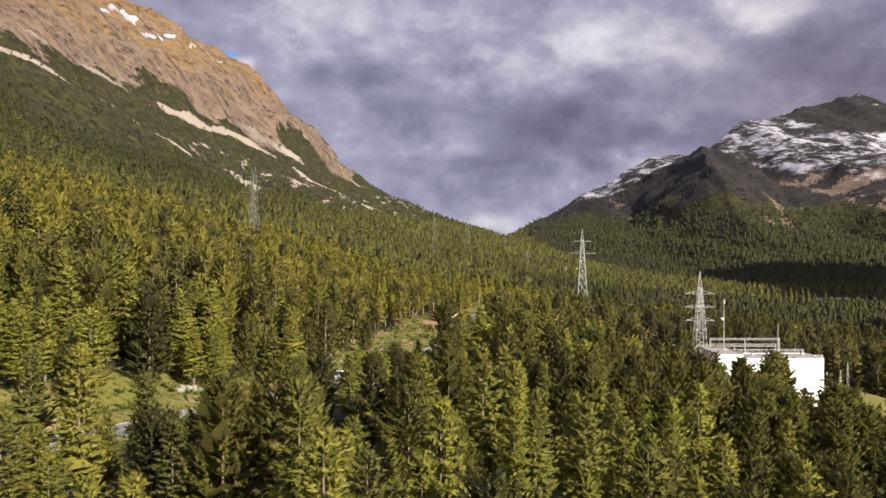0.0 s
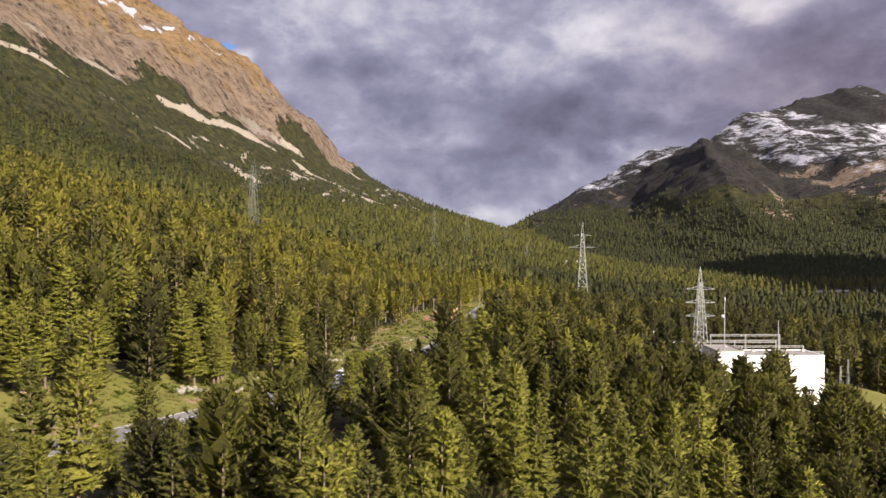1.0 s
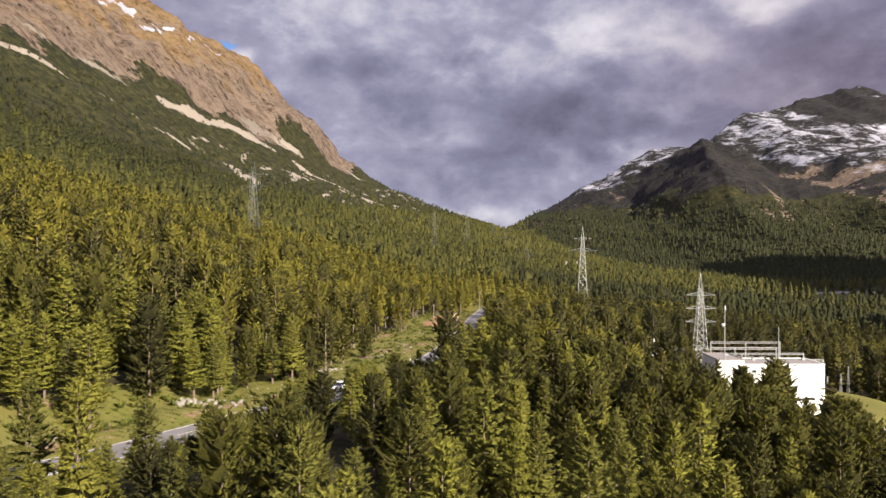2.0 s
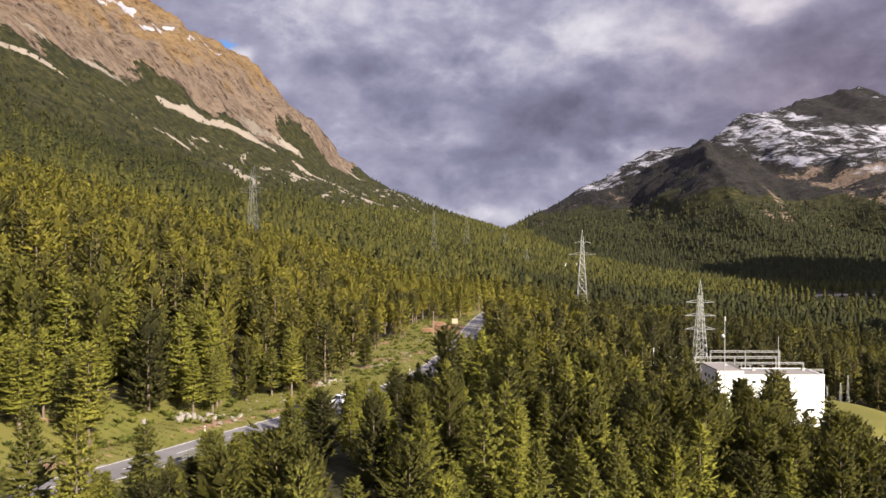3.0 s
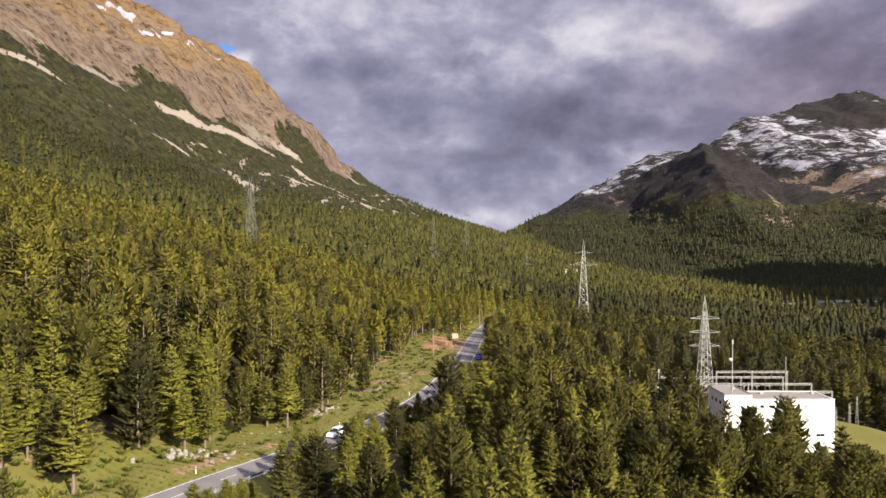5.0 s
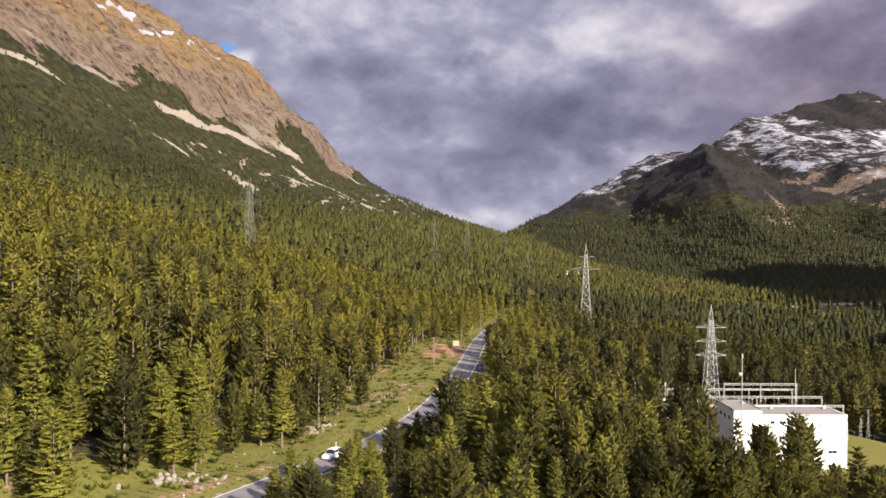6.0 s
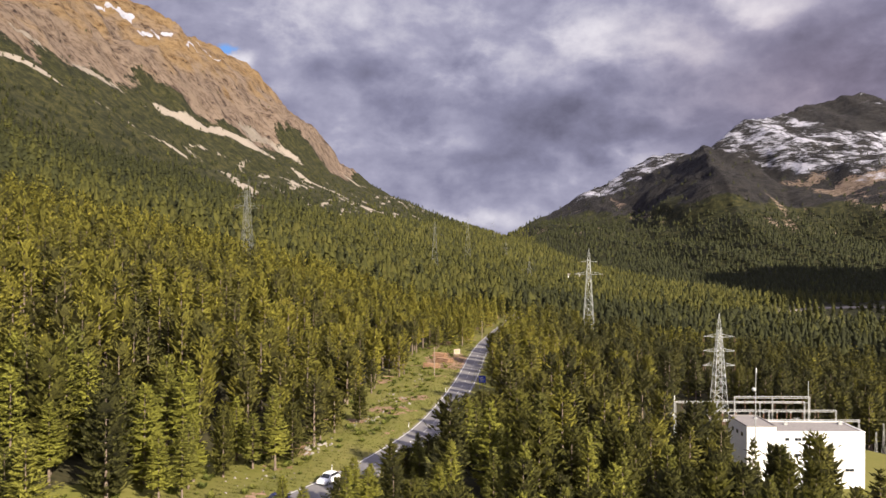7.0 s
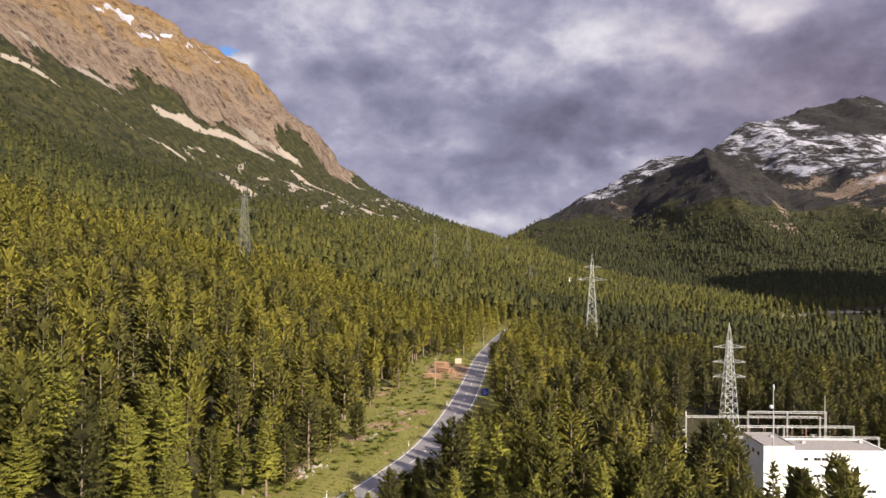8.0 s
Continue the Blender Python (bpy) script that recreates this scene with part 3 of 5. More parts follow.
    stream = Y - 825 - 0.5 * (X - 370)
    grass = np.maximum(grass, ((X > 310) & (X < 640)) * smooth(-185, -140, stream) * (1 - smooth(30, 60, stream)) * 0.45)
    for name, values in (("rock", rock), ("scree", scree), ("shrub", shrub), ("shaded_rock", dark), ("snow", snow), ("grass", grass), ("soil", soil), ("gravel", gravel)):
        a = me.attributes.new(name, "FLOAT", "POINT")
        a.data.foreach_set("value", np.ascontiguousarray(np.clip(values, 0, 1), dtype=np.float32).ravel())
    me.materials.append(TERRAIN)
    return tagged(new("ground", me), "valley floor, wooded slopes and snowy rock mountains", "ground", "", "structure")


ground_sheet()


def ribbon(name, offset_a, offset_b, lift, mat, parent=None, start=0, stop=None, thick=0.0):
    """A strip along the road between two offsets from its centre."""
    c, l = ROAD[start:stop], ROAD_LEFT[start:stop]
    z = road_height(c[:, 1]) + lift
    verts, faces = [], []
    for p, q, h in zip(c, l, z):
        a, b = p + q * offset_a, p + q * offset_b
        verts += [(a[0], a[1], h), (b[0], b[1], h), (a[0], a[1], h - thick), (b[0], b[1], h - thick)]
    for i in range(len(c) - 1):
        a, b = i * 4, i * 4 + 4
        faces += [(a, b, b + 1, a + 1), (a + 2, b + 2, b, a), (a + 1, b + 1, b + 3, a + 3)]
    e = len(verts) - 4
    faces += [(0, 1, 3, 2), (e, e + 2, e + 3, e + 1)]
    return mesh_object(name, verts, faces, mat, parent)


road = tagged(ribbon("road", ROAD_WIDTH / 2, -ROAD_WIDTH / 2, 0.0, ASPHALT, thick=0.30), "grey asphalt mountain road with worn white markings", "road", "", "structure")
for side in (1, -1):
    tagged(ribbon("edge_line", side * 2.98 + 0.10, side * 2.98 - 0.10, 0.006, ROAD_PAINT, road, thick=0.004), "white edge line")
for k in range(60, len(ROAD) - 4, 6):
    ribbon("centre_dash", 0.075, -0.075, 0.006, ROAD_PAINT, road, k, k + 3, 0.004)

# ---- conifers ----


def profile(s, kind):
    """Crown radius by height: 0 a soft cone, 1 an egg."""
    s = np.clip(s, 0, 1)
    egg = (s + 0.12) ** 0.32 * (1 - s) ** 0.46 * 1.32
    cone = (1 - s) ** 0.66 * (0.55 + 0.45 * smooth(0, 0.16, s))
    return egg if kind else cone


def bough_arrays(rng, H, R, bare, kind, whorls, boughs, blades, size, slim=0.30):
    """A crown of boughs in whorls round the stem, each a creased spray with needle brushes: upswept on a pine, level on a larch."""
    n = whorls * boughs
    k = np.repeat(np.arange(whorls), boughs)
    s = np.clip((k + 0.75 * rng.random(n)) / whorls, 0, 0.985)
    ang = k * 2.4 + np.tile(np.arange(boughs), whorls) / boughs * 6.2832 + rng.normal(0, 0.30, n)
    p1, p2 = rng.random(2) * 6.28
    lobes = 1 + 0.16 * np.sin(ang * 2 + p1 + s * 5) + 0.12 * np.sin(ang * 3 + p2 - s * 9)
    L = R * profile(s, kind) * lobes * (0.62 + 0.55 * rng.random(n)) + 0.14
    rise = (0.10 + 0.75 * s if kind else -0.16 + 0.95 * s * s) + rng.normal(0, 0.10, n)
    curl = 0.26 if kind else 0.10
    z0 = H * (bare + (1 - bare) * s * 0.965)
    out = np.column_stack([np.cos(ang), np.sin(ang), np.zeros(n)])
    side = np.column_stack([-np.sin(ang), np.cos(ang), np.zeros(n)])
    wd = L * slim * (0.75 + 0.5 * rng.random(n)) + 0.05

    def along(i, f):
        return out[i] * (L[i] * f)[:, None] + np.column_stack([np.zeros((len(i), 2)), z0[i] + L[i] * (rise[i] * f + curl * f * f)])

    i = np.arange(n)
    one = np.ones(n)
    sag = np.array([0, 0, -1.0]) * (wd * 0.45)[:, None]
    K = np.stack([along(i, 0.04 * one), along(i, 0.55 * one) + side * (wd * (0.7 + 0.5 * rng.random(n)))[:, None] + sag, along(i, 0.97 * one),
                  along(i, 0.60 * one) - side * (wd * (0.7 + 0.5 * rng.random(n)))[:, None] + sag, along(i, 0.57 * one)], 1)
    KF = np.array([(0, 1, 4), (1, 2, 4), (2, 3, 4), (3, 0, 4)])[None] + (i * 5)[:, None, None]
    up = np.array([0, 0, 1.0])
    KN = np.stack([out * 0.7 + up * 0.6, side * 0.6 + out * 0.8 + up * 0.3, out + up * 0.35, side * -0.6 + out * 0.8 + up * 0.3, out * 0.8 + up * 0.6], 1)
    g = np.repeat(i, blades)
    m = len(g)
    f = 0.22 + 0.80 * rng.random(m) ** 0.75
    t = rng.uniform(-1, 1, m) * (1.15 - 0.95 * abs(f - 0.55))
    base = along(g, f) + side[g] * (t * wd[g])[:, None] + sag[g] * (abs(t) * 0.8)[:, None]
    loose = rng.normal(0, 1, (m, 3))
    head = out[g] * 0.75 + side[g] * (t * 0.65)[:, None] + up * (0.38 if kind else 0.16) + loose * 0.24
    head[:, 2] += 0.9 * smooth(0.86, 1.0, s[g])
    head /= np.linalg.norm(head, axis=1)[:, None]
    ln = size * (0.55 + 0.7 * rng.random(m)) * (1.10 - 0.45 * s[g])
    a = side[g] + loose * 0.5
    a -= head * (a * head).sum(1)[:, None]
    a *= (ln * (0.10 + 0.05 * rng.random(m)) / np.linalg.norm(a, axis=1))[:, None]
    base = base - head * (ln * 0.3)[:, None]
    B = np.stack([base + a, base - a, base + head * ln[:, None]], 1).reshape(-1, 3)
    BN = np.repeat(out[g] * 0.95 + up * 0.42 + loose * 0.30, 3, 0)
    V = np.vstack([K.reshape(-1, 3), B])
    F = np.vstack([KF.reshape(-1, 3), np.arange(3 * m).reshape(-1, 3) + 5 * n])
    N = np.vstack([KN.reshape(-1, 3), BN])
    return V, F, N / np.linalg.norm(N, axis=1)[:, None]


def tuft_arrays(rng, H, R, bare, kind, whorls, boughs, tufts, blades, size):
    """A crown near the eye: boughs in whorls that carry clumps of needles, each a lumpy heart with a ruff of short brushes."""
    n = whorls * boughs
    k = np.repeat(np.arange(whorls), boughs)
    s = np.clip((k + 0.8 * rng.random(n)) / whorls, 0, 0.99)
    ang = k * 2.4 + np.tile(np.arange(boughs), whorls) / boughs * 6.2832 + rng.normal(0, 0.28, n)
    p1, p2 = rng.random(2) * 6.28
    lobes = 1 + 0.17 * np.sin(ang * 2 + p1 + s * 5) + 0.13 * np.sin(ang * 3 + p2 - s * 9)
    L = R * profile(s, kind) * lobes * (0.66 + 0.46 * rng.random(n)) + 0.10
    rise = (0.12 + 0.70 * s if kind else -0.14 + 0.80 * s * s) + rng.normal(0, 0.10, n)
    g = np.repeat(np.arange(n), tufts)
    m = len(g)
    f = np.tile((np.arange(tufts) + 0.35) / tufts, n) * 0.72 + 0.26 + rng.normal(0, 0.06, m)
    t = rng.normal(0, 0.26, m) * L[g] * np.clip(1.1 - f, 0.25, 1)
    c, d = np.cos(ang[g]), np.sin(ang[g])
    r = L[g] * f
    up = np.array([0, 0, 1.0])
    out = np.column_stack([c, d, np.zeros(m)])
    heart = np.column_stack([c * r - d * t, d * r + c * t, H * (bare + (1 - bare) * s[g] * 0.965) + r * (rise[g] + 0.22 * f) - abs(t) * 0.2 + rng.normal(0, 0.07, m)])
    q = size * (0.62 + 0.62 * rng.random(m)) * (1.10 - 0.42 * s[g])
    lead = out * 0.8 + up * (0.75 if kind else 0.35) + rng.normal(0, 0.25, (m, 3))
    lead[:, 2] += 1.0 * smooth(0.88, 1.0, s[g])
    lead /= np.linalg.norm(lead, axis=1)[:, None]
    one = np.cross(lead, rng.normal(0, 1, (m, 3)))
    one /= np.linalg.norm(one, axis=1)[:, None]
    two = np.cross(lead, one)
    ways = np.stack([lead, one, two, -one, -two, -lead], 1)
    O = heart[:, None] + ways * (q[:, None] * np.array([1.55, 0.40, 0.40, 0.40, 0.40, 1.0]) * (0.65 + 0.6 * rng.random((m, 6))))[..., None]
    OF = np.array([(0, 1, 2), (0, 2, 3), (0, 3, 4), (0, 4, 1), (5, 2, 1), (5, 3, 2), (5, 4, 3), (5, 1, 4)])[None] + (np.arange(m) * 6)[:, None, None]
    ON = ways * 0.55 + out[:, None] * 0.60 + up * 0.32
    h = np.repeat(np.arange(m), blades)
    loose = rng.normal(0, 1, (len(h), 3))
    loose /= np.linalg.norm(loose, axis=1)[:, None]
    head = lead[h] * 1.25 + loose
    head /= np.linalg.norm(head, axis=1)[:, None]
    ln = q[h] * (1.0 + 0.9 * rng.random(len(h)))
    a = np.cross(head, rng.normal(0, 1, (len(h), 3)))
    a *= (ln * 0.10 / np.linalg.norm(a, axis=1))[:, None]
    base = heart[h] + loose * (q[h] * 0.25)[:, None]
    B = np.stack([base + a, base - a, base + head * ln[:, None]], 1).reshape(-1, 3)
    BN = np.repeat(head * 0.5 + out[h] * 0.60 + up * 0.32, 3, 0)
    V = np.vstack([O.reshape(-1, 3), B])
    F = np.vstack([OF.reshape(-1, 3), np.arange(3 * len(h)).reshape(-1, 3) + 6 * m])
    N = np.vstack([ON.reshape(-1, 3), BN])
    return V, F, N / np.linalg.norm(N, axis=1)[:, None]


def crown_normals(V):
    """Soft shading of a crown: outward from its stem."""
    r = np.hypot(V[:, 0], V[:, 1])[:, None] + 0.25
    N = np.column_stack([V[:, :2] / r, np.full(len(V), 0.45)])
    return N / np.linalg.norm(N, axis=1)[:, None]


def skirt_arrays(rng, H, R, bare, whorls, points, kind):
    """Whorls of drooping boughs: ragged, lopsided fans, one above the other."""
    V, F = [], []
    p1, p2 = rng.random() * 6.28, rng.random() * 6.28
    step = (1 - bare) * H / whorls
    for k in range(whorls):
        s = (k + 0.15 + 0.5 * rng.random()) / whorls
        prof = float(profile(np.array(s), kind))
        r = R * prof * (0.78 + 0.4 * rng.random()) + 0.10
        z = H * bare + s * (1 - bare) * H
        cx, cy = rng.normal(0, 0.08 * r), rng.normal(0, 0.08 * r)
        b, turn = len(V), rng.random() * 6.28
        V.append((cx * 0.5, cy * 0.5, min(z + step * (1.1 + 0.9 * rng.random()), H)))
        for j in range(points):
            a = turn + (j + 0.5 * rng.random()) / points * 6.2832
            lob = 1 + 0.22 * math.sin(a * 2 + p1 + s * 6) + 0.18 * math.sin(a * 3 + p2 - s * 9)
            tip = r * lob * (0.70 + 0.55 * rng.random())
            droop = (0.02 if kind else 0.2) + 0.25 * rng.normal() * 0.6
            V.append((cx + tip * math.cos(a), cy + tip * math.sin(a), z - droop * tip + 0.12 * step * rng.normal()))
            a2 = a + (0.35 + 0.3 * rng.random()) / points * 6.2832
            q = r * lob * (0.36 + 0.22 * rng.random())
            V.append((cx + q * math.cos(a2), cy + q * math.sin(a2), z + 0.10 * step - 0.1 * q))
        n = 2 * points
        F += [(b, b + 1 + j, b + 1 + (j + 1) % n) for j in range(n)]
    return np.array(V), np.array(F), crown_normals(np.array(V))


def join_arrays(*sets):
    F, n = [], 0
    for q in sets:
        F.append(q[1] + n)
        n += len(q[0])
    return np.vstack([q[0] for q in sets]), np.vstack(F), np.vstack([q[2] for q in sets])


def trunk_arrays(H, r, sides=6, rings=4, lean=0.0, branches=0, rng=None):
    t = np.linspace(0, 1, rings)
    a = np.arange(sides) / sides * 6.2832
    rr = r * (1 - 0.9 * t) * (1 + 0.5 * np.exp(-t * 25))
    V = np.stack([np.cos(a)[None] * rr[:, None] + lean * (t ** 2)[:, None], np.sin(a)[None] * rr[:, None], np.repeat((t * H * 0.97 - 0.4 * (t == 0))[:, None], sides, 1)], -1).reshape(-1, 3)
    F = []
    for i in range(rings - 1):
        for j in range(sides):
            k = (j + 1) % sides
            F += [(i * sides + j, i * sides + k, (i + 1) * sides + k), (i * sides + j, (i + 1) * sides + k, (i + 1) * sides + j)]
    V, F = V, np.array(F)
    for _ in range(branches):
        h, g = H * (0.12 + 0.7 * rng.random()), rng.random() * 6.283
        ln = (0.5 + rng.random() * 1.1) * (1 - h / H) * 1.6
        o = np.array([math.cos(g), math.sin(g), -0.12])
        p, w = np.array([0, 0, h]), 0.035
        tri = np.array([p + (0, 0, w), p - (0, 0, w), p + o * ln, p + np.array([-o[1], o[0], 0]) * w])
        F = np.vstack([F, np.array([(0, 1, 2), (0, 2, 3), (1, 3, 2)]) + len(V)])
        V = np.vstack([V, tri])
    return V, F, crown_normals(V)


def spire_arrays(rng, H, R, tiers=3, sides=6):
    """A far tree: ragged tiers."""
    V, F = [], []
    for k in range(tiers):
        z0, z1 = H * (0.14 + 0.82 * k / tiers), H * (0.14 + 0.86 * min(1, (k + 1.7) / tiers) + 0.0)
        z1 = min(z1, H)
        r = R * (1 - 0.80 * k / tiers)
        b = len(V)
        for j in range(sides):
            a = 6.283 * j / sides + k + rng.random() * 0.5
            q = r * (0.65 + 0.6 * rng.random())
            V.append((q * math.cos(a), q * math.sin(a), z0 + H * 0.10 * (rng.random() - 0.5)))
        V.append((R * 0.1 * (rng.random() - 0.5), R * 0.1 * (rng.random() - 0.5), z1))
        F += [(b + j, b + (j + 1) % sides, b + sides) for j in range(sides)]
    return np.array(V), np.array(F), crown_normals(np.array(V))


def array_mesh(name, V, F, mat, tint=None, normals=None):
    me = bpy.data.meshes.new(name)
    me.vertices.add(len(V))
    me.vertices.foreach_set("co", np.ascontiguousarray(V, dtype=np.float32).ravel())
    me.loops.add(F.size)
    me.loops.foreach_set("vertex_index", np.ascontiguousarray(F, dtype=np.int32).ravel())
    me.polygons.add(len(F))
    me.polygons.foreach_set("loop_start", (np.arange(len(F)) * 3).astype(np.int32))
    me.update(calc_edges=True)
    if tint is not None:
        me.attributes.new("tint", "FLOAT", "POINT").data.foreach_set("value", np.ascontiguousarray(tint, dtype=np.float32))
    if normals is not None:
        me.attributes.new("soft", "FLOAT_VECTOR", "POINT").data.foreach_set("vector", np.ascontiguousarray(normals, dtype=np.float32).ravel())
    me.materials.append(mat)
    return me


def gather(protos, which, pos, turn, scale, tint):
    """Many copies of a few shapes as one set of arrays."""
    VV, FF, TT, NN, n = [], [], [], [], 0
    for k, (V, F, N) in enumerate(protos):
        idx = np.where(which == k)[0]
        if not len(idx):
            continue
        c, s = np.cos(turn[idx])[:, None], np.sin(turn[idx])[:, None]
        P = np.stack([(V[None, :, 0] * c - V[None, :, 1] * s) * scale[idx, None, 0], (V[None, :, 0] * s + V[None, :, 1] * c) * scale[idx, None, 0], V[None, :, 2] * scale[idx, None, 1]], -1) + pos[idx][:, None]
        VV.append(P.reshape(-1, 3))
        NN.append(np.stack([N[None, :, 0] * c - N[None, :, 1] * s, N[None, :, 0] * s + N[None, :, 1] * c, np.repeat(N[None, :, 2], len(idx), 0)], -1).reshape(-1, 3))
        FF.append((F[None] + (np.arange(len(idx)) * len(V))[:, None, None]).reshape(-1, 3) + n)
        TT.append(np.repeat(tint[idx], len(V)))
        n += len(idx) * len(V)
    return np.vstack(VV), np.vstack(FF), np.concatenate(TT), np.vstack(NN)


# trees that stand out: plan place and the height of the tip above sea of the valley
MARKED = [(15.6, 113, 8.2), (-0.7, 115, 10), (-13.6, 112, 9.3), (-9.6, 92, 8.7), (-3.4, 77.5, 11.4), (-16.4, 83, 12.8), (26.4, 121, 6.2), (56.3, 172, 6.6),
          (63.2, 156.7, 1.2), (14.3, 154, 8), (8.0, 161, 9.2), (-6.6, 54, 12.6), (-1.0, 49, 12.3), (18, 73, 9.2), (11.3, 41, 15), (28.3, 75, 7), (-16.3, 57, 12.5),
          (-29.7, 56, 12.4), (-28.3, 72.5, 13.5), (15, 151, 9.4), (27.1, 142.7, 7.3), (4.2, 180, 5.4), (47.8, 158, 9.4), (58.8, 142.5, 3.0), (-39.6, 133, 12.7),
          (-59.9, 133.5, 25.2), (-45, 127.4, 18.8), (8.2, 133.6, 7.2), (27, 186.7, 9.3), (-18.6, 178, 8.4), (-47.3, 100.4, 17.5), (-32.2, 140.5, 11.0), (-11, 127, 6.5), (-6.5, 137, 6.0), (-22, 108, 6.5),
          (60.9, 150, 3.4), (71.4, 158, 3.5), (51, 140, 0.7), (43.7, 128, 1.1), (65, 135, -1.7), (46.8, 110, 2.4), (-20.5, 100.9, 10.2), (-17.5, 108, 9.6), (-13.5, 118.2, 9.0), (-8.1, 129.3, 8.8), (-4.4, 137.6, 8.6)]

grow = np.random.default_rng(11)


def wooded(x, y, u, off, t):
    """How likely a tree stands here."""
    n = fbm(x / 55, y / 55, 3, 91)
    v = u / rock_line(y)
    edge = np.interp(y, [400, 700, 800, 920, 1100, 1500, 1800], [0.78, 0.71, 0.62, 0.53, 0.34, 0.36, 0.5])
    p = np.where(u > 0, 1 - 0.74 * smooth(-0.05, 0.10, v - edge + 0.22 * (n - 0.5)), 1.0)
    p = np.where(v > 0.92, 0.012, p)
    z_here = terrain(x, y)[0]
    p = np.where((u < 0) & (t > 0), 1 - smooth(70, 165, z_here + 90 * (n - 0.5)) * 0.96, p)
    verge = np.where(y > 318, 2.0, 10.5) + np.where(y > 318, 1, 9) * smooth(0.42, 0.62, fbm(x / 26, y / 26, 2, 71))
    p = np.where((off > 0) & (off < verge + ROAD_WIDTH / 2), 0, p)
    p = np.where((off <= 0) & (off > -3.0 - ROAD_WIDTH / 2), 0, p)
    p = np.where((abs(x - 80) < 26) & (y > 172) & (y < 232), 0, p)
    p = np.where((x > 70) & (x < 102) & (y > 228) & (y < 262), 0, p)
    p = np.where((x > 92) & (x < 122) & (y > 160) & (y < 212), 0, p)
    p = np.where(np.hypot((x - 0) * 1.0, (y - 283) * 0.4) < 13, 0, p)
    stream = y - 825 - 0.5 * (x - 370)
    p = np.where((x > 310) & (x < 640) & (stream > -185) & (stream < 60), 0.09, p)
    p = np.where((x > 8.0) & (x < 15.5) & (y > 196) & (y < 224), 0, p)
    p = np.where((x > 58) & (x < 97) & (y > 158) & (y < 174), p * 0.3, p)
    return p * np.where(np.hypot(x, y) < 125, 0.86, 1.0)


def scatter():
    out, r = [], 30.0
    while r < 3100:
        s = np.interp(r, [30, 110, 170, 320, 900, 1600, 3100], [6.3, 6.2, 6.0, 6.2, 7.4, 11, 19])
        n = int(r * 1.30 / s)
        a = (np.arange(n) + grow.random(n) * 0.9) / n * 1.30 - 0.65
        rr = r + s * (grow.random(n) - 0.5) * 0.9
        out.append(np.stack([rr * np.sin(a), rr * np.cos(a)], 1))
        r += s
    return np.vstack(out)


spots = scatter()
for mx, my, _ in MARKED:
    spots = spots[np.hypot(spots[:, 0] - mx, spots[:, 1] - my) > 2.6]
SZ, SU, SOFF, ST = terrain(spots[:, 0], spots[:, 1])
keep = grow.random(len(spots)) < wooded(spots[:, 0], spots[:, 1], SU, SOFF, ST)
spots, SZ, SU, SOFF, ST = spots[keep], SZ[keep], SU[keep], SOFF[keep], ST[keep]
SR = np.hypot(spots[:, 0], spots[:, 1])
tall = 12.5 + 4.5 * smooth(-10, 30, SU) * (SR < 700) + 1.5 * smooth(20, 60, -SU)
tall = tall * (0.72 + 0.5 * grow.random(len(spots))) * np.interp(SU / rock_line(spots[:, 1]), [0.35, 0.8], [1, 0.42]) * np.where((SU < 0) & (ST > 0.1), 0.9, 1)
# trees on the bank below the road kept low, so the camera sees the road
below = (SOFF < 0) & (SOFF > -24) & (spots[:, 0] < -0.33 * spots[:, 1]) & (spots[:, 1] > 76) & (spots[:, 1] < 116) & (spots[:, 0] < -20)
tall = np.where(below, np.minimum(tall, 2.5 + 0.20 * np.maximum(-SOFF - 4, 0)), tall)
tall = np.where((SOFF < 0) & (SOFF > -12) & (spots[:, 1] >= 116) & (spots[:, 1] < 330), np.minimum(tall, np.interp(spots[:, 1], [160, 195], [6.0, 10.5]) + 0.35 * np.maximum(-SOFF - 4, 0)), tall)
# tips capped along the camera's sight lines, so open ground shows over the bank
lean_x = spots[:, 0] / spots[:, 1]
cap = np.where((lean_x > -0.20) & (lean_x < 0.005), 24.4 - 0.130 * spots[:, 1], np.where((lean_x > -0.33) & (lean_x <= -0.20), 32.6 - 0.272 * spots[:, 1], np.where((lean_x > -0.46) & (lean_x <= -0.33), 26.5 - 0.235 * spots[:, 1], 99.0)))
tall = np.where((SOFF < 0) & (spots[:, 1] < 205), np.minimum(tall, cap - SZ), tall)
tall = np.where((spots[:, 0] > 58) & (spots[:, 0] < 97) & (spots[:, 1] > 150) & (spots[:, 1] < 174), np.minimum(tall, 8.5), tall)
# gap before the road sign: tips capped under the camera's sight line to it
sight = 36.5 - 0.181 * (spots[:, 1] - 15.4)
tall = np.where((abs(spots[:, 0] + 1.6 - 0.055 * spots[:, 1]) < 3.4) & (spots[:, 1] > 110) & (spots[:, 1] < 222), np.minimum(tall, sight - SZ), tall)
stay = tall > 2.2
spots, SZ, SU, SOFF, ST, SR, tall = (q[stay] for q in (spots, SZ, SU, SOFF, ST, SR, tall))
patch = fbm(spots[:, 0] / 60, spots[:, 1] / 60, 3, 33)
# needles darkened on the far mountain's flank, in place of the cloud shade there
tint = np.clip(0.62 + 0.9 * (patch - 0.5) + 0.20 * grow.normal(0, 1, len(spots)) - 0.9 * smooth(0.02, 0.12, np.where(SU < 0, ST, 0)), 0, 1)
# colour lowered right of the road and upslope too, standing in for cloud shadow
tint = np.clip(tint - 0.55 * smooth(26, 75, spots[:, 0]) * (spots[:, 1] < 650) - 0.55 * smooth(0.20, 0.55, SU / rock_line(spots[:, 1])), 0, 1)
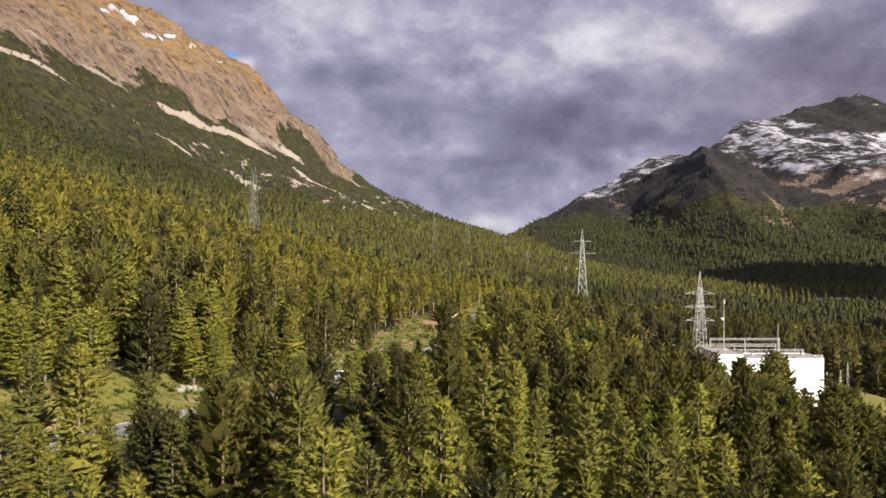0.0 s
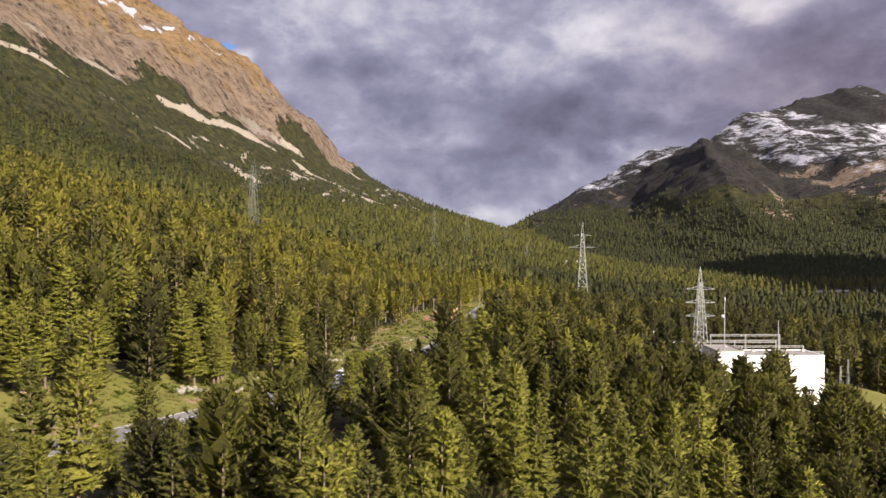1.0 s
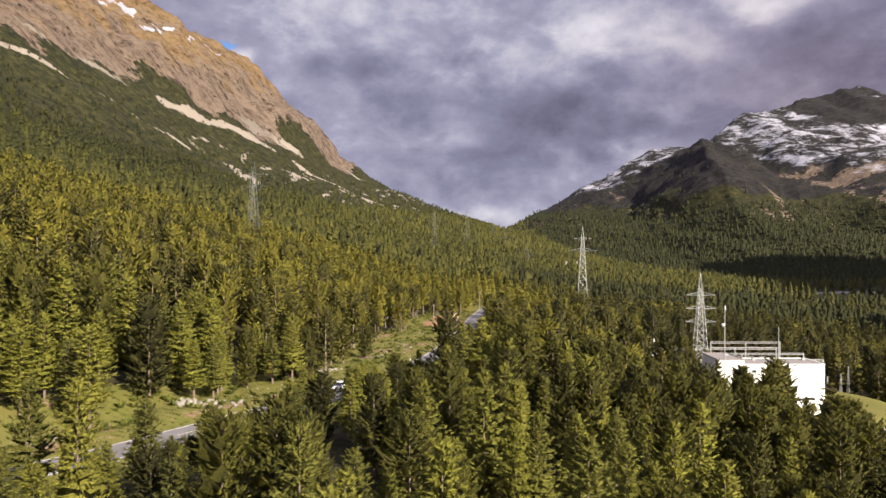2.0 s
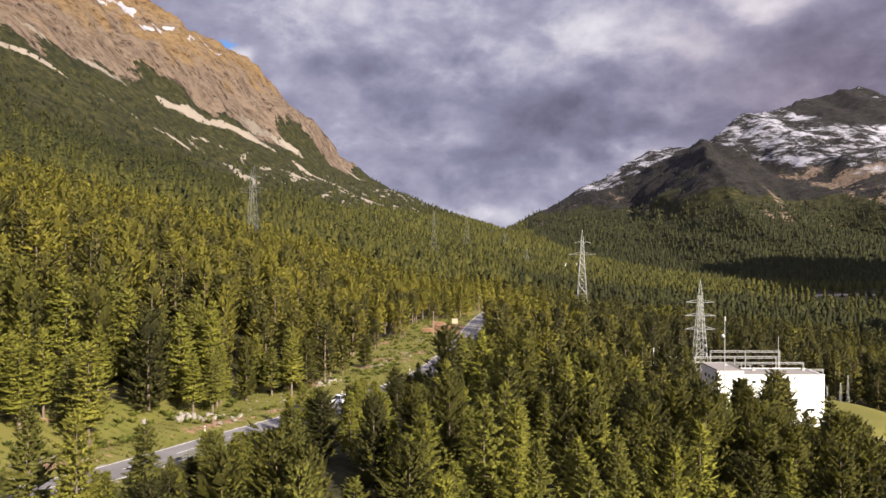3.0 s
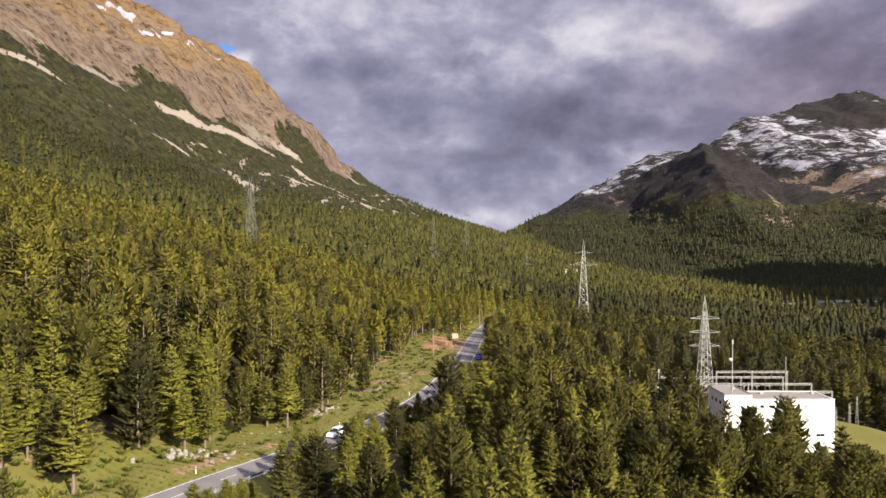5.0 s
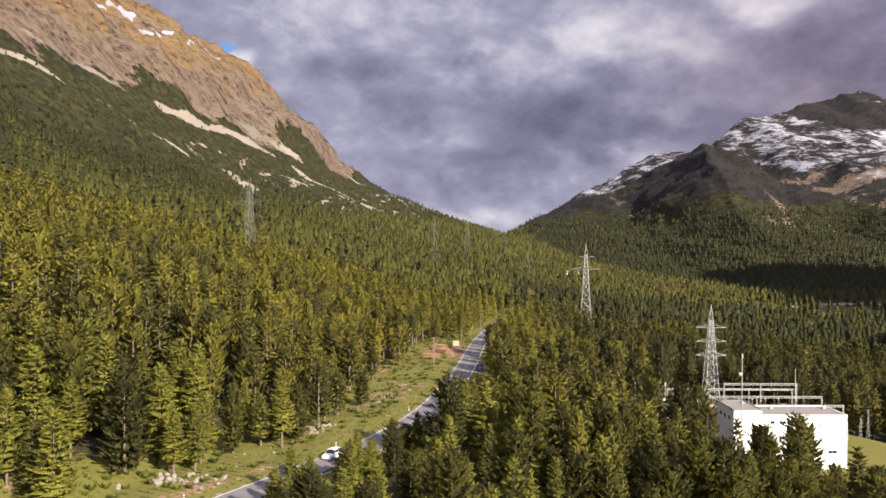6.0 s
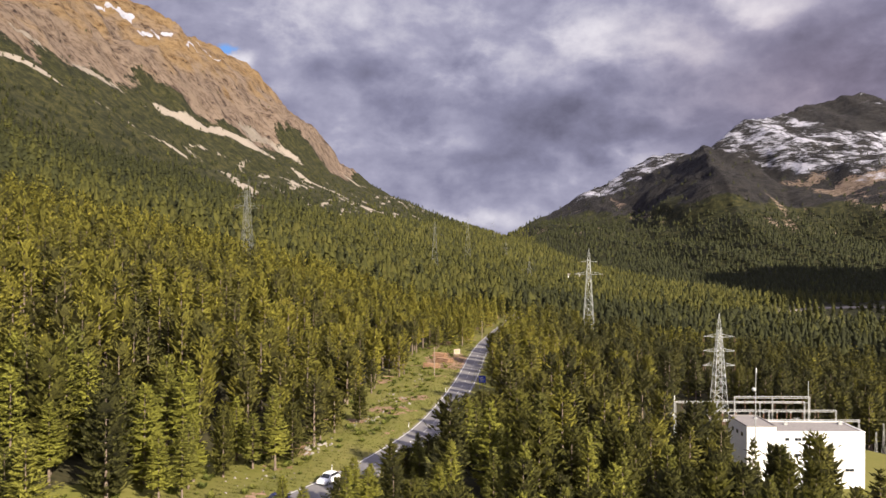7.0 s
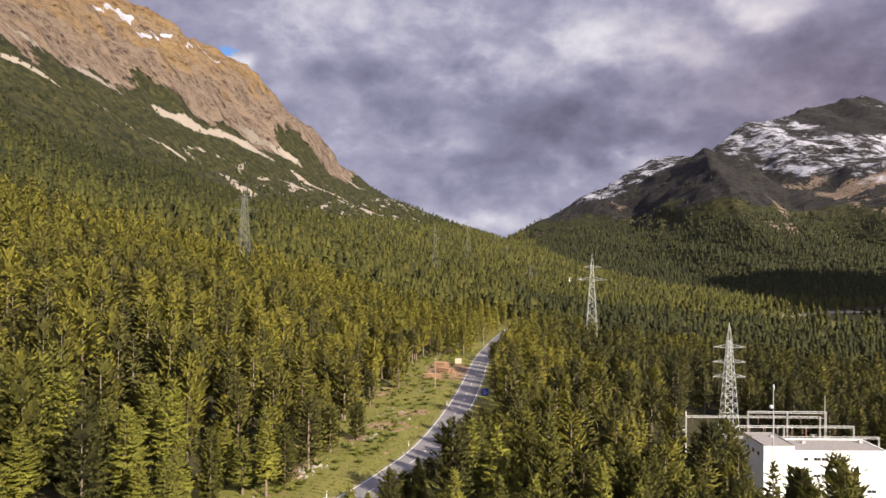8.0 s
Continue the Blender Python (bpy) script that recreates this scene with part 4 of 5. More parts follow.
tint = np.where(grow.random(len(spots)) < 0.17, 0.10, tint)

NEAR = np.argsort(SR)[:285]
is_near = np.zeros(len(spots), bool)
is_near[NEAR] = True
in_mid = ~is_near & (SR < 330)
in_far = SR >= 330

# single trees, built a few times over and set out with their own size and turn
KINDS = []
for k in range(8):
    rng = np.random.default_rng(100 + k)
    pine = k % 2
    H, R = 13.0, (2.9 if pine else 2.6) * (0.92 + 0.25 * rng.random())
    bare = (0.08, 0.06, 0.16, 0.10, 0.24, 0.05, 0.20, 0.08)[k]
    TV, TF, _ = trunk_arrays(H, 0.17, 7, 5, 0.15 * (rng.random() - 0.5), 12, rng)
    stem = array_mesh("trunk", TV, TF, BARK)
    for whorls, boughs, tufts, blades, size in ((19, 7, 5, 4, 0.31), (17, 6, 4, 3, 0.39)):
        V, F, N = join_arrays(tuft_arrays(rng, H, R, bare, pine, whorls, boughs, tufts, blades, size), bough_arrays(rng, H, R * 0.84, bare, pine, 15, 6, 1, 0.5, 0.30))
        KINDS.append((array_mesh("crown", V, F, PINE_NEEDLES if pine else NEEDLES, None, N), stem))
LABELS = ("slim yellow-green larch standing in the valley wood", "full dark-green stone pine standing in the valley wood")


def near_tree(x, y, z, h, k, turn, wide=1.0):
    s = h / 13.0
    m = Matrix.LocRotScale((x, y, z), Euler((0, 0, turn)), (s * wide, s * wide, s))
    ob = thing("conifer_tree", m, LABELS[k // 2 % 2], "tree", "trees of the valley wood")
    for name, me in zip(("crown", "trunk"), KINDS[k]):
        o = new(name, me)
        o.parent = ob
    return ob


# past x 26 dark pines are favoured, partly in place of weaker light
for i in NEAR:
    h = float(tall[i])
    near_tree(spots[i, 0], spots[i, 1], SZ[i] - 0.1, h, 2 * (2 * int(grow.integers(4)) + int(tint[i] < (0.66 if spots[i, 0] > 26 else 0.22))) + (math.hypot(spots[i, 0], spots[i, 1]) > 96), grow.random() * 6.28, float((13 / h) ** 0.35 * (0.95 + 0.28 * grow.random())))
# past x 30 these are all dark pines, partly in place of weaker light
for mx, my, tip in MARKED:
    z = height(mx, my)
    h = max(tip - z, 5.0)
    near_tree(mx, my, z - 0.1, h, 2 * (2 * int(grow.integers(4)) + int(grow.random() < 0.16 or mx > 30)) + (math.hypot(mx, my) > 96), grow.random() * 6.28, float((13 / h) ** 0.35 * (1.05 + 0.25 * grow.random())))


def wood(name, sel, protos, trunk_protos, label, base_h, leaves):
    idx = np.where(sel)[0]
    which = grow.integers(len(protos), size=len(idx))
    pos = np.column_stack([spots[idx], SZ[idx] - 0.15])
    sc = tall[idx] / base_h
    wide = sc * (base_h / tall[idx]) ** 0.35 * (0.92 + 0.36 * grow.random(len(idx)))
    scale = np.column_stack([wide, sc])
    turn = grow.random(len(idx)) * 6.28
    root = tagged(new(name), label, "wood", "", "stuff")
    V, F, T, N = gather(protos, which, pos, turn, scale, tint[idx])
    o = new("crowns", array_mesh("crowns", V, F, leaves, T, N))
    o.parent = root
    if trunk_protos:
        V, F, T, N = gather(trunk_protos, which, pos, turn, scale, tint[idx])
        o = new("trunks", array_mesh("trunks", V, F, BARK))
        o.parent = root


mid_protos, mid_trunks = [], []
for k in range(10):
    rng = np.random.default_rng(300 + k)
    bare = 0.40 if k % 3 == 0 else 0.06 + 0.18 * rng.random()
    R = 3.05 if k % 2 else 2.75
    mid_protos.append(join_arrays(tuft_arrays(rng, 13.0, R, bare, k % 2, 12, 5, 2, 0, 0.56), bough_arrays(rng, 13.0, R * 0.9, bare, k % 2, 11, 5, 0, 0.5, 0.30)))
    mid_trunks.append(trunk_arrays(13.0, 0.20, 4, 2))
wood("conifer_wood", in_mid, mid_protos, mid_trunks, "dense mixed larch and pine wood on the valley floor", 13.0, NEEDLES_MID)
far_protos = [skirt_arrays(np.random.default_rng(500 + k), 13.0, 3.0, 0.03, 5, 5, k % 2) for k in range(14)]
edge_protos = []
for k in range(8):
    rng = np.random.default_rng(400 + k)
    edge_protos.append(join_arrays(tuft_arrays(rng, 13.0, 2.8 if k % 2 else 2.5, 0.08, k % 2, 8, 4, 1, 0, 0.85), bough_arrays(rng, 13.0, 2.6 if k % 2 else 2.3, 0.06, k % 2, 8, 4, 0, 0.5, 0.30)))
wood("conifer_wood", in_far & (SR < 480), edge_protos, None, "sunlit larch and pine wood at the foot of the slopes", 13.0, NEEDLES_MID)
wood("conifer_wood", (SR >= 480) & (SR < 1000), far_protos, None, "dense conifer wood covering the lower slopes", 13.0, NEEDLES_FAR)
farther = [spire_arrays(np.random.default_rng(700 + k), 13.0, 3.2, 2, 5) for k in range(8)]
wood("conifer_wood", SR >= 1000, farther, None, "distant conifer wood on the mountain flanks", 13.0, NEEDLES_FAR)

# ---- power line towers ----


def lattice_tower(name, m, H, base, top, arms, label, mat=STEEL, bar=0.11, panels=12, peak=0.0):
    """Four tapering legs with crossed bracing and pairs of arms: (height, half length)."""
    root = thing(name, m, label, "pylon", "towers of the power lines")
    body_top = H - peak

    def half(z):
        return (base + (top - base) * min(z / body_top, 1.0)) if z <= body_top else top * (H - z) / max(peak, 0.01) + 0.03

    for sx, sy in ((1, 1), (1, -1), (-1, 1), (-1, -1)):
        bm = bmesh.new()
        bm_rod(bm, (sx * base, sy * base, -1), (sx * top, sy * top, body_top), bar, bar * 0.7, 4)
        if peak:
            bm_rod(bm, (sx * top, sy * top, body_top), (0, 0, H), bar * 0.7, bar * 0.5, 4)
        part("leg", bm, mat, root)
    z, zs = 0.0, [0.0]
    ratio = (top / base) ** (1 / panels)
    step = body_top * (1 - ratio) / (1 - ratio ** panels) if abs(1 - ratio) > 1e-3 else body_top / panels
    for k in range(panels):
        z += step * ratio ** k
        zs.append(min(z, body_top))
    for face in range(4):
        bm = bmesh.new()
        c, s = ((1, 0), (0, 1), (-1, 0), (0, -1))[face]
        for a, b in zip(zs, zs[1:]):
            ha, hb = half(a), half(b)
            p = lambda h, side, z: (c * h - s * h * side, s * h + c * h * side, z)
            bm_rod(bm, p(ha, -1, a), p(hb, 1, b), bar * 0.5, None, 3)
            bm_rod(bm, p(ha, 1, a), p(hb, -1, b), bar * 0.5, None, 3)
            bm_rod(bm, p(hb, -1, b), p(hb, 1, b), bar * 0.45, None, 3)
        part("bracing", bm, mat, root)
    for za, la in arms:
        for side in (1, -1):
            h = half(za)
            bm = bmesh.new()
            tip = (side * la, 0, za + 0.15)
            for sy in (1, -1):
                bm_rod(bm, (side * h, sy * h, za), tip, bar * 0.6, None, 4)
                bm_rod(bm, (side * h * 0.9, sy * h * 0.9, za + la * 0.20), tip, bar * 0.5, None, 4)
            for f in (0.33, 0.66):
                x, y = side * (h + (la - h) * f), h * (1 - f)
                bm_rod(bm, (x, y, za), (x, -y, za), bar * 0.4, None, 3)
                bm_rod(bm, (x, 0, za), (x, 0, za + la * 0.20 * (1 - f)), bar * 0.4, None, 3)
            arm = part("arm", bm, mat, root)
            ins = bmesh.new()
            for q in range(5):
                bm_rod(ins, (side * la * 0.97, 0, za - 0.25 - q * 0.28), (side * la * 0.97, 0, za - 0.45 - q * 0.28), 0.13, 0.10, 6)
            part("insulator", ins, PORCELAIN, arm)
    return root


TOWERS = []
TOWERS.append(lattice_tower("lattice_pylon", pose(88.3, 251.8, -14.2), 32.0, 2.35, 0.62, ((24.2, 5.1), (19.6, 5.2), (15.0, 5.2)), "pale lattice pylon with three arm pairs beside the substation", STEEL, 0.085, 13, 5.5))
T2 = (("lattice_pylon", 81.5, 427.7, 37.9, 4), ("lattice_pylon", -111, 430, 76, 3), ("lattice_pylon", -120, 458, 76, 3), ("lattice_pylon", -9, 722, 64, 2), ("lattice_pylon", 29, 900, 78, 2),
      ("lattice_pylon", 88, 1050, 50, 1), ("lattice_pylon", 92, 800, 28, 1), ("lattice_pylon", 102, 1500, 92, 1), ("lattice_pylon", -83, 900, 62, 1))
for name, x, y, tip, _ in T2:
    z = height(x, y)
    H = min(max(tip - z, 30), 52)
    TOWERS.append(lattice_tower(name, pose(x, y, tip - H, 0, 0, 6 if x < 0 else -4), H, 3.4, 0.7, ((H - 7.8, 5.0), (H - 14.8, 8.0)), "grey lattice pylon with two arm pairs in the wood", STEEL if x == 81.5 else DULL_STEEL, 0.10 if x == 81.5 else 0.065, 11, 6.5))

# ---- the substation ----

WALL_L, WALL_M, WALL_R, FRONT, BASE = 65.2, 71.6, 90.7, 175.0, -13.4


def window(parent, x, z, wd, ht, y=FRONT, along_y=False):
    """A slot of dark panes in a frame, set into the wall."""
    m = bmesh.new()
    t = 0.06
    dims = lambda a, b, c, sa, sc: ((b, a, c, 0.10, sa, sc) if along_y else (a, b, c, sa, 0.10, sc))
    o = x
    for a, c, sa, sc in ((o, z + ht / 2, wd + 2 * t, t), (o, z - ht / 2, wd + 2 * t, t), (o - wd / 2, z, t, ht), (o + wd / 2, z, t, ht)):
        bm_box(m, *dims(a, y, c, sa, sc))
    win = part("window", m, STEEL, parent)
    n = max(1, round(wd / 0.9))
    for k in range(n):
        part("pane", box(*dims(o - wd / 2 + (k + 0.5) * wd / n, y + (0.02 if not along_y else 0.02), z, wd / n - 0.06, ht - 0.05)), DARK_GLASS, win)


def building():
    root = thing("substation_building", pose(0, 0, 0), "white rendered flat-roofed substation building with slot windows", "building")
    # left block, a little higher, and the long block
    hi, lo = 0.25, -0.95
    for name, x0, x1, depth, top in (("tower_block", WALL_L, WALL_M, 10.2, hi), ("long_block", WALL_M + 0.003, WALL_R, 9.4, lo)):
        blk = part(name, box((x0 + x1) / 2, FRONT + depth / 2, (BASE - 1 + top) / 2, x1 - x0, depth, top - BASE + 1, 0.05), WHITE_WALL, root)
        part("roof", box((x0 + x1) / 2, FRONT + depth / 2, top + 0.06, x1 - x0 - 0.5, depth - 0.5, 0.10), ROOFING, blk, "grey gravel flat roof")
        bm = bmesh.new()
        for a, b, sa, sb in (((x0 + x1) / 2, FRONT + 0.1, x1 - x0 + 0.1, 0.28), ((x0 + x1) / 2, FRONT + depth - 0.1, x1 - x0 + 0.1, 0.28), (x0 + 0.1, FRONT + depth / 2, 0.28, depth - 0.3), (x1 - 0.1, FRONT + depth / 2, 0.28, depth - 0.3)):
            bm_box(bm, a, b, top + 0.14, sa, sb, 0.26)
        part("parapet", bm, WHITE_WALL if name == "long_block" else ROOFING, blk)
    for x, z, wd in ((73.9, -2.4, 0.9), (76.2, -2.4, 1.4), (77.8, -2.4, 1.4), (76.2, -5.8, 1.4), (77.8, -5.8, 1.4), (80.3, -6.0, 1.1), (82.6, -9.1, 1.4), (84.6, -9.1, 1.1), (87.4, -9.0, 1.9)):
        window(root, x, z, wd, 0.62)
    for y in (177.5, 180.0, 182.5):
        window(root, y, -1.9, 1.1, 0.85, WALL_L, True)
    for x, y, h in ((70, 182, 0.9), (76.5, 181.5, 0.7), (89, 182, 0.7)):
        part("roof_vent", bm_rod(box(x, y, 0.2 if x < 72 else -0.65, 0.8, 0.7, h, 0.04), (x, y, 0.0 if x < 72 else -0.8), (x, y, 0.9 if x < 72 else 0.0), 0.12, None, 8), STEEL, root)
    return root


building()


def lightning_mast(x, y, top, label, ball=True):
    root = thing("mast", pose(x, y, BASE - 0.4), label, "mast")
    h = top - BASE + 0.4
    part("pole", rod((0, 0, 0), (0, 0, h), 0.16, 0.09, 8), STEEL, root)
    if ball:
        bm = bmesh.new()
        bmesh.ops.create_uvsphere(bm, u_segments=12, v_segments=8, radius=0.42, matrix=Matrix.Translation((-0.5, -0.15, h - 3.5)))
        part("lamp_globe", bm, LAMP_GLASS, root, "white lamp globe on a short arm")
        part("bracket", rod((0, 0, h - 3.4), (-0.5, -0.15, h - 3.4), 0.05), STEEL, root)
        part("lamp_head", box(0, -0.1, h + 0.5, 0.30, 0.30, 1.1, 0.06), LAMP_GLASS, root, "pale lamp head at the tip")
    return root


lightning_mast(65.9, 172.3, 12.4, "grey steel mast with a white lamp globe before the building")
lightning_mast(94.0, 206.0, 4.4, "thin grey steel lightning rod mast among the gantries", False)
lightning_mast(56.2, 196.0, 1.6, "grey steel mast with a white lamp globe beside the wood")


def gantry(x0, x1, y, z, posts, label, drop=(), rail=0.0):
    """A portal of posts and a lattice beam, with insulators hanging from it."""
    root = thing("busbar_gantry", pose(0, 0, 0), label, "gantry", "steel gantries of the switchyard")
    bm = bmesh.new()
    for dz in (0, -0.42):
        for dy in (-0.15, 0.15):
            bm_rod(bm, (x0, y + dy, z + dz), (x1, y + dy, z + dz), 0.055, None, 4)
    n = int(abs(x1 - x0) / 0.9)
    for k in range(n):
        a, b = x0 + (x1 - x0) * k / n, x0 + (x1 - x0) * (k + 1) / n
        bm_rod(bm, (a, y - 0.15, z - 0.42 * (k % 2)), (b, y - 0.15, z - 0.42 * ((k + 1) % 2)), 0.022, None, 3)
        bm_rod(bm, (a, y + 0.15, z - 0.42 * (k % 2)), (b, y + 0.15, z - 0.42 * ((k + 1) % 2)), 0.022, None, 3)
    part("beam", bm, PALE_STEEL, root)
    if rail:
        part("lower_beam", rod((x0, y, z - rail), (x1, y, z - rail), 0.09, None, 4), PALE_STEEL, root)
    for px in posts:
        bm = bmesh.new()
        for dx, dy in ((-0.11, -0.11), (0.11, -0.11), (0.11, 0.11), (-0.11, 0.11)):
            bm_rod(bm, (px + dx * 1.3, y + dy * 1.3, BASE - 0.5), (px + dx, y + dy, z), 0.05, None, 4)
        k = BASE
        while k < z - 0.8:
            bm_rod(bm, (px - 0.13, y - 0.13, k), (px + 0.13, y - 0.13, k + 0.8), 0.022, None, 3)
            bm_rod(bm, (px - 0.13, y + 0.13, k + 0.8), (px - 0.13, y - 0.13, k), 0.022, None, 3)
            k += 0.8
        part("post", bm, PALE_STEEL, root)
    for dx in drop:
        bm = bmesh.new()
        for q in range(6):
            bm_rod(bm, (dx, y, z - 0.55 - q * 0.26), (dx, y, z - 0.73 - q * 0.26), 0.13, 0.09, 6)
        part("insulator", bm, PORCELAIN, root)
    return root


gantry(75.4, 95.0, 207.0, 0.2, (75.4, 85.2, 94.8), "pale steel switchyard gantry with hanging insulators", (78, 80.5, 83, 88, 90.5, 93), 1.6)
gantry(62.3, 97.0, 214.0, -2.6, (62.3, 73.5, 85.0, 97.0), "pale steel switchyard gantry with hanging insulators", (64, 68, 78, 81, 89, 92))
gantry(67.0, 99.5, 203.0, -2.4, (67.0, 82.5, 99.5), "pale steel switchyard gantry with hanging insulators", (70, 74, 78, 87, 91, 95))
gantry(64.0, 100.4, 194.0, -2.7, (64.0, 80.0, 100.2), "long pale steel gantry behind the white building", (68, 72, 76, 84, 88, 92, 97))


def apparatus(x, y, h):
    """A switch: a stand, an insulator column and a cap."""
    root = thing("circuit_breaker", pose(x, y, BASE + 0.3), "pale switchgear column with a brown insulator", "switchgear", "switchgear of the yard")
    bm = bmesh.new()
    for dx, dy in ((-0.25, -0.25), (0.25, -0.25), (0.25, 0.25), (-0.25, 0.25)):
        bm_rod(bm, (dx, dy, -0.8), (dx, dy, h * 0.55), 0.06, None, 4)
    bm_box(bm, 0, 0, h * 0.55, 0.7, 0.7, 0.12)
    part("stand", bm, PALE_STEEL, root)
    bm = bmesh.new()
    k = h * 0.58
    while k < h * 0.95:
        bm_rod(bm, (0, 0, k), (0, 0, k + 0.16), 0.20, 0.14, 8)
        k += 0.2
    part("insulator", bm, PORCELAIN, root)
    part("cap", bm_rod(rod((0, 0, h * 0.95), (0, 0, h), 0.22, 0.18, 8), (-0.9, 0, h), (0.9, 0, h), 0.06), PALE_STEEL, root)


for k in range(9):
    apparatus(66 + k * 3.6, 199.0, 9.6 - (k % 3) * 0.5)
for k in range(7):
    apparatus(70 + k * 3.6, 210.5, 8.6)
for x, y, tip in ((110.6, 204.4, -8.3), (113.8, 206.5, -6.6), (104.0, 199.0, -8.0)):
    lattice_tower("lattice_mast", pose(x, y, -14.5), tip + 14.5, 0.35, 0.10, (), "slim pale lattice mast beside the lawn", PALE_STEEL, 0.03, 9)


def shed(x, y, z, sx, sy, sz, turn, label, roof=STONE):
    root = thing("hut", pose(x, y, z, 0, 0, turn), label, "hut")
    part("wall", box(0, 0, sz / 2 - 0.3, sx, sy, sz + 0.6, 0.03), WHITE_WALL, root)
    bm = bmesh.new()
    o = 0.35
    v = [bm.verts.new(p) for p in ((-sx / 2 - o, -sy / 2 - o, sz - 0.05), (sx / 2 + o, -sy / 2 - o, sz - 0.05), (sx / 2 + o, sy / 2 + o, sz - 0.05), (-sx / 2 - o, sy / 2 + o, sz - 0.05), (-sx / 2 - o, 0, sz + sy * 0.35), (sx / 2 + o, 0, sz + sy * 0.35))]
    for f in ((0, 1, 5, 4), (2, 3, 4, 5), (0, 4, 3), (1, 2, 5), (3, 2, 1, 0)):
        bm.faces.new([v[i] for i in f])
    part("roof", bm, roof, root, "grey stone roof")
    for k in range(max(1, int(sx / 3))):
        part("window", box(-sx / 2 + 1.5 + k * 3, -sy / 2 - 0.03, sz * 0.55, 0.9, 0.08, 1.1), DARK_GLASS, root)
    part("door", box(sx / 2 - 0.9, -sy / 2 - 0.03, 1.0, 0.9, 0.08, 2.0), BARK, root)


for x, y, sx, sy, sz, t in ((166, 985, 11, 9, 8, 10), (178, 1000, 12, 9, 9, -12), (298, 560, 6, 4, 3.4, 5), (270, 590, 4, 3, 2.6, 20)):
    shed(x, y, height(x, y), sx, sy, sz, t, "small pale house among the distant trees" if y > 700 else "small white hut on the valley floor")

# ---- by the road ----


def blue_sign():
    x, y = 10.6, 221
    root = thing("road_sign", pose(x, y, height(x, y) - 0.1, 0, 0, 8), "blue rectangular road sign with unreadable white lines", "sign")
    part("panel", box(0, 0, 3.05, 1.9, 0.08, 1.9, 0.03), BLUE_SIGN, root)
    for px in (-0.7, 0.7):
        part("post", rod((px, 0.08, -0.6), (px, 0.08, 3.8), 0.05, None, 8), STEEL, root)
    for cx, cz, ln in ((-0.2, 3.5, 1.0), (0.05, 3.05, 1.4), (-0.1, 2.6, 1.1)):
        part("line_of_writing", box(cx, -0.045, cz, ln, 0.012, 0.16), WHITE_PAINT, root)


blue_sign()


def info_board():
    x, y = 4.9, 293
    z = height(x, y)
    root = thing("notice_board", pose(x, y, z - 0.1, 0, 0, 10), "pale notice board with orange print on the lay-by", "board")
    part("panel", box(0, 0, 2.0, 2.3, 0.12, 1.9, 0.04), BOARD_FACE, root)
    part("edge_frame", box(0, 0.02, 2.0, 2.44, 0.09, 2.04, 0.02), DEADWOOD, root)
    for px in (-0.95, 0.95):
        part("post", rod((px, 0.12, -0.6), (px, 0.12, 3.0), 0.07, None, 8), BARK, root)
    for cx, cz, sx, sz in ((-0.45, 2.25, 0.6, 0.7), (0.45, 2.25, 0.6, 0.7), (0, 1.5, 1.5, 0.25)):
        part("printed_field", box(cx, -0.068, cz, sx, 0.014, sz), ORANGE_PRINT, root)


info_board()


def marker_post(x, y):
    root = thing("marker_post", pose(x, y, height(x, y) - 0.05), "white roadside marker post with a dark band", "post", "marker posts along the road")
    part("body", box(0, 0, 0.55, 0.13, 0.10, 1.2, 0.02), WHITE_PAINT, root)
    part("band", box(0, 0, 0.86, 0.138, 0.108, 0.22), RUBBER, root)
    part("reflector", box(0, -0.058, 0.86, 0.06, 0.012, 0.16), LAMP_GLASS, root)


for x, y in ((-34.6, 109.2), (-18.6, 138.5), (-7.5, 171.8), (0.4, 217.0), (7.4, 268.0), (-47.6, 84.0)):
    marker_post(x, y)


def guard_rail(i0, i1):
    root = thing("guard_rail", pose(0, 0, 0), "weathered steel guard rail on the valley side of the road", "guard rail")
    off = -ROAD_WIDTH / 2 - 0.55
    verts, faces = [], []
    prof = ((0.0, 0.45), (0.07, 0.52), (0.0, 0.60), (0.07, 0.68), (0.0, 0.75), (-0.03, 0.75), (0.03, 0.60), (-0.03, 0.45))
    for k in range(i0, i1):
        c, l, z = ROAD[k], ROAD_LEFT[k], road_height(ROAD[k][1])
        for dn, dz in prof:
            p = c + l * (off + dn)
            verts.append((p[0], p[1], z + dz))
    m = len(prof)
    for k in range(i1 - i0 - 1):
        for j in range(m):
            a, b = k * m + j, k * m + (j + 1) % m
            faces.append((a, b, b + m, a + m))
    mesh_object("rail", verts, faces, DULL_STEEL, root)
    for k in range(i0, i1, 2):
        c, l, z = ROAD[k], ROAD_LEFT[k], road_height(ROAD[k][1])
        p = c + l * (off - 0.08)
        part("post", box(p[0], p[1], z + 0.1, 0.10, 0.12, 1.2), STEEL, root)


guard_rail(int(np.argmin(abs(ROAD[:, 1] - 92))), int(np.argmin(abs(ROAD[:, 1] - 205))))


def utility_pole(x, y, h):
    root = thing("utility_pole", pose(x, y, height(x, y) - 0.3), "weathered grey wooden utility pole beside the clearing", "pole")
    part("shaft", rod((0, 0, 0), (0, 0, h), 0.14, 0.10, 8), DEADWOOD, root)
    part("crosspiece", box(0, 0, h - 0.4, 1.1, 0.10, 0.12), DEADWOOD, root)
    for px in (-0.45, 0.45):
        part("insulator", rod((px, 0, h - 0.34), (px, 0, h - 0.12), 0.05, 0.03, 6), PORCELAIN, root)


utility_pole(-3.0, 242, 9.5)
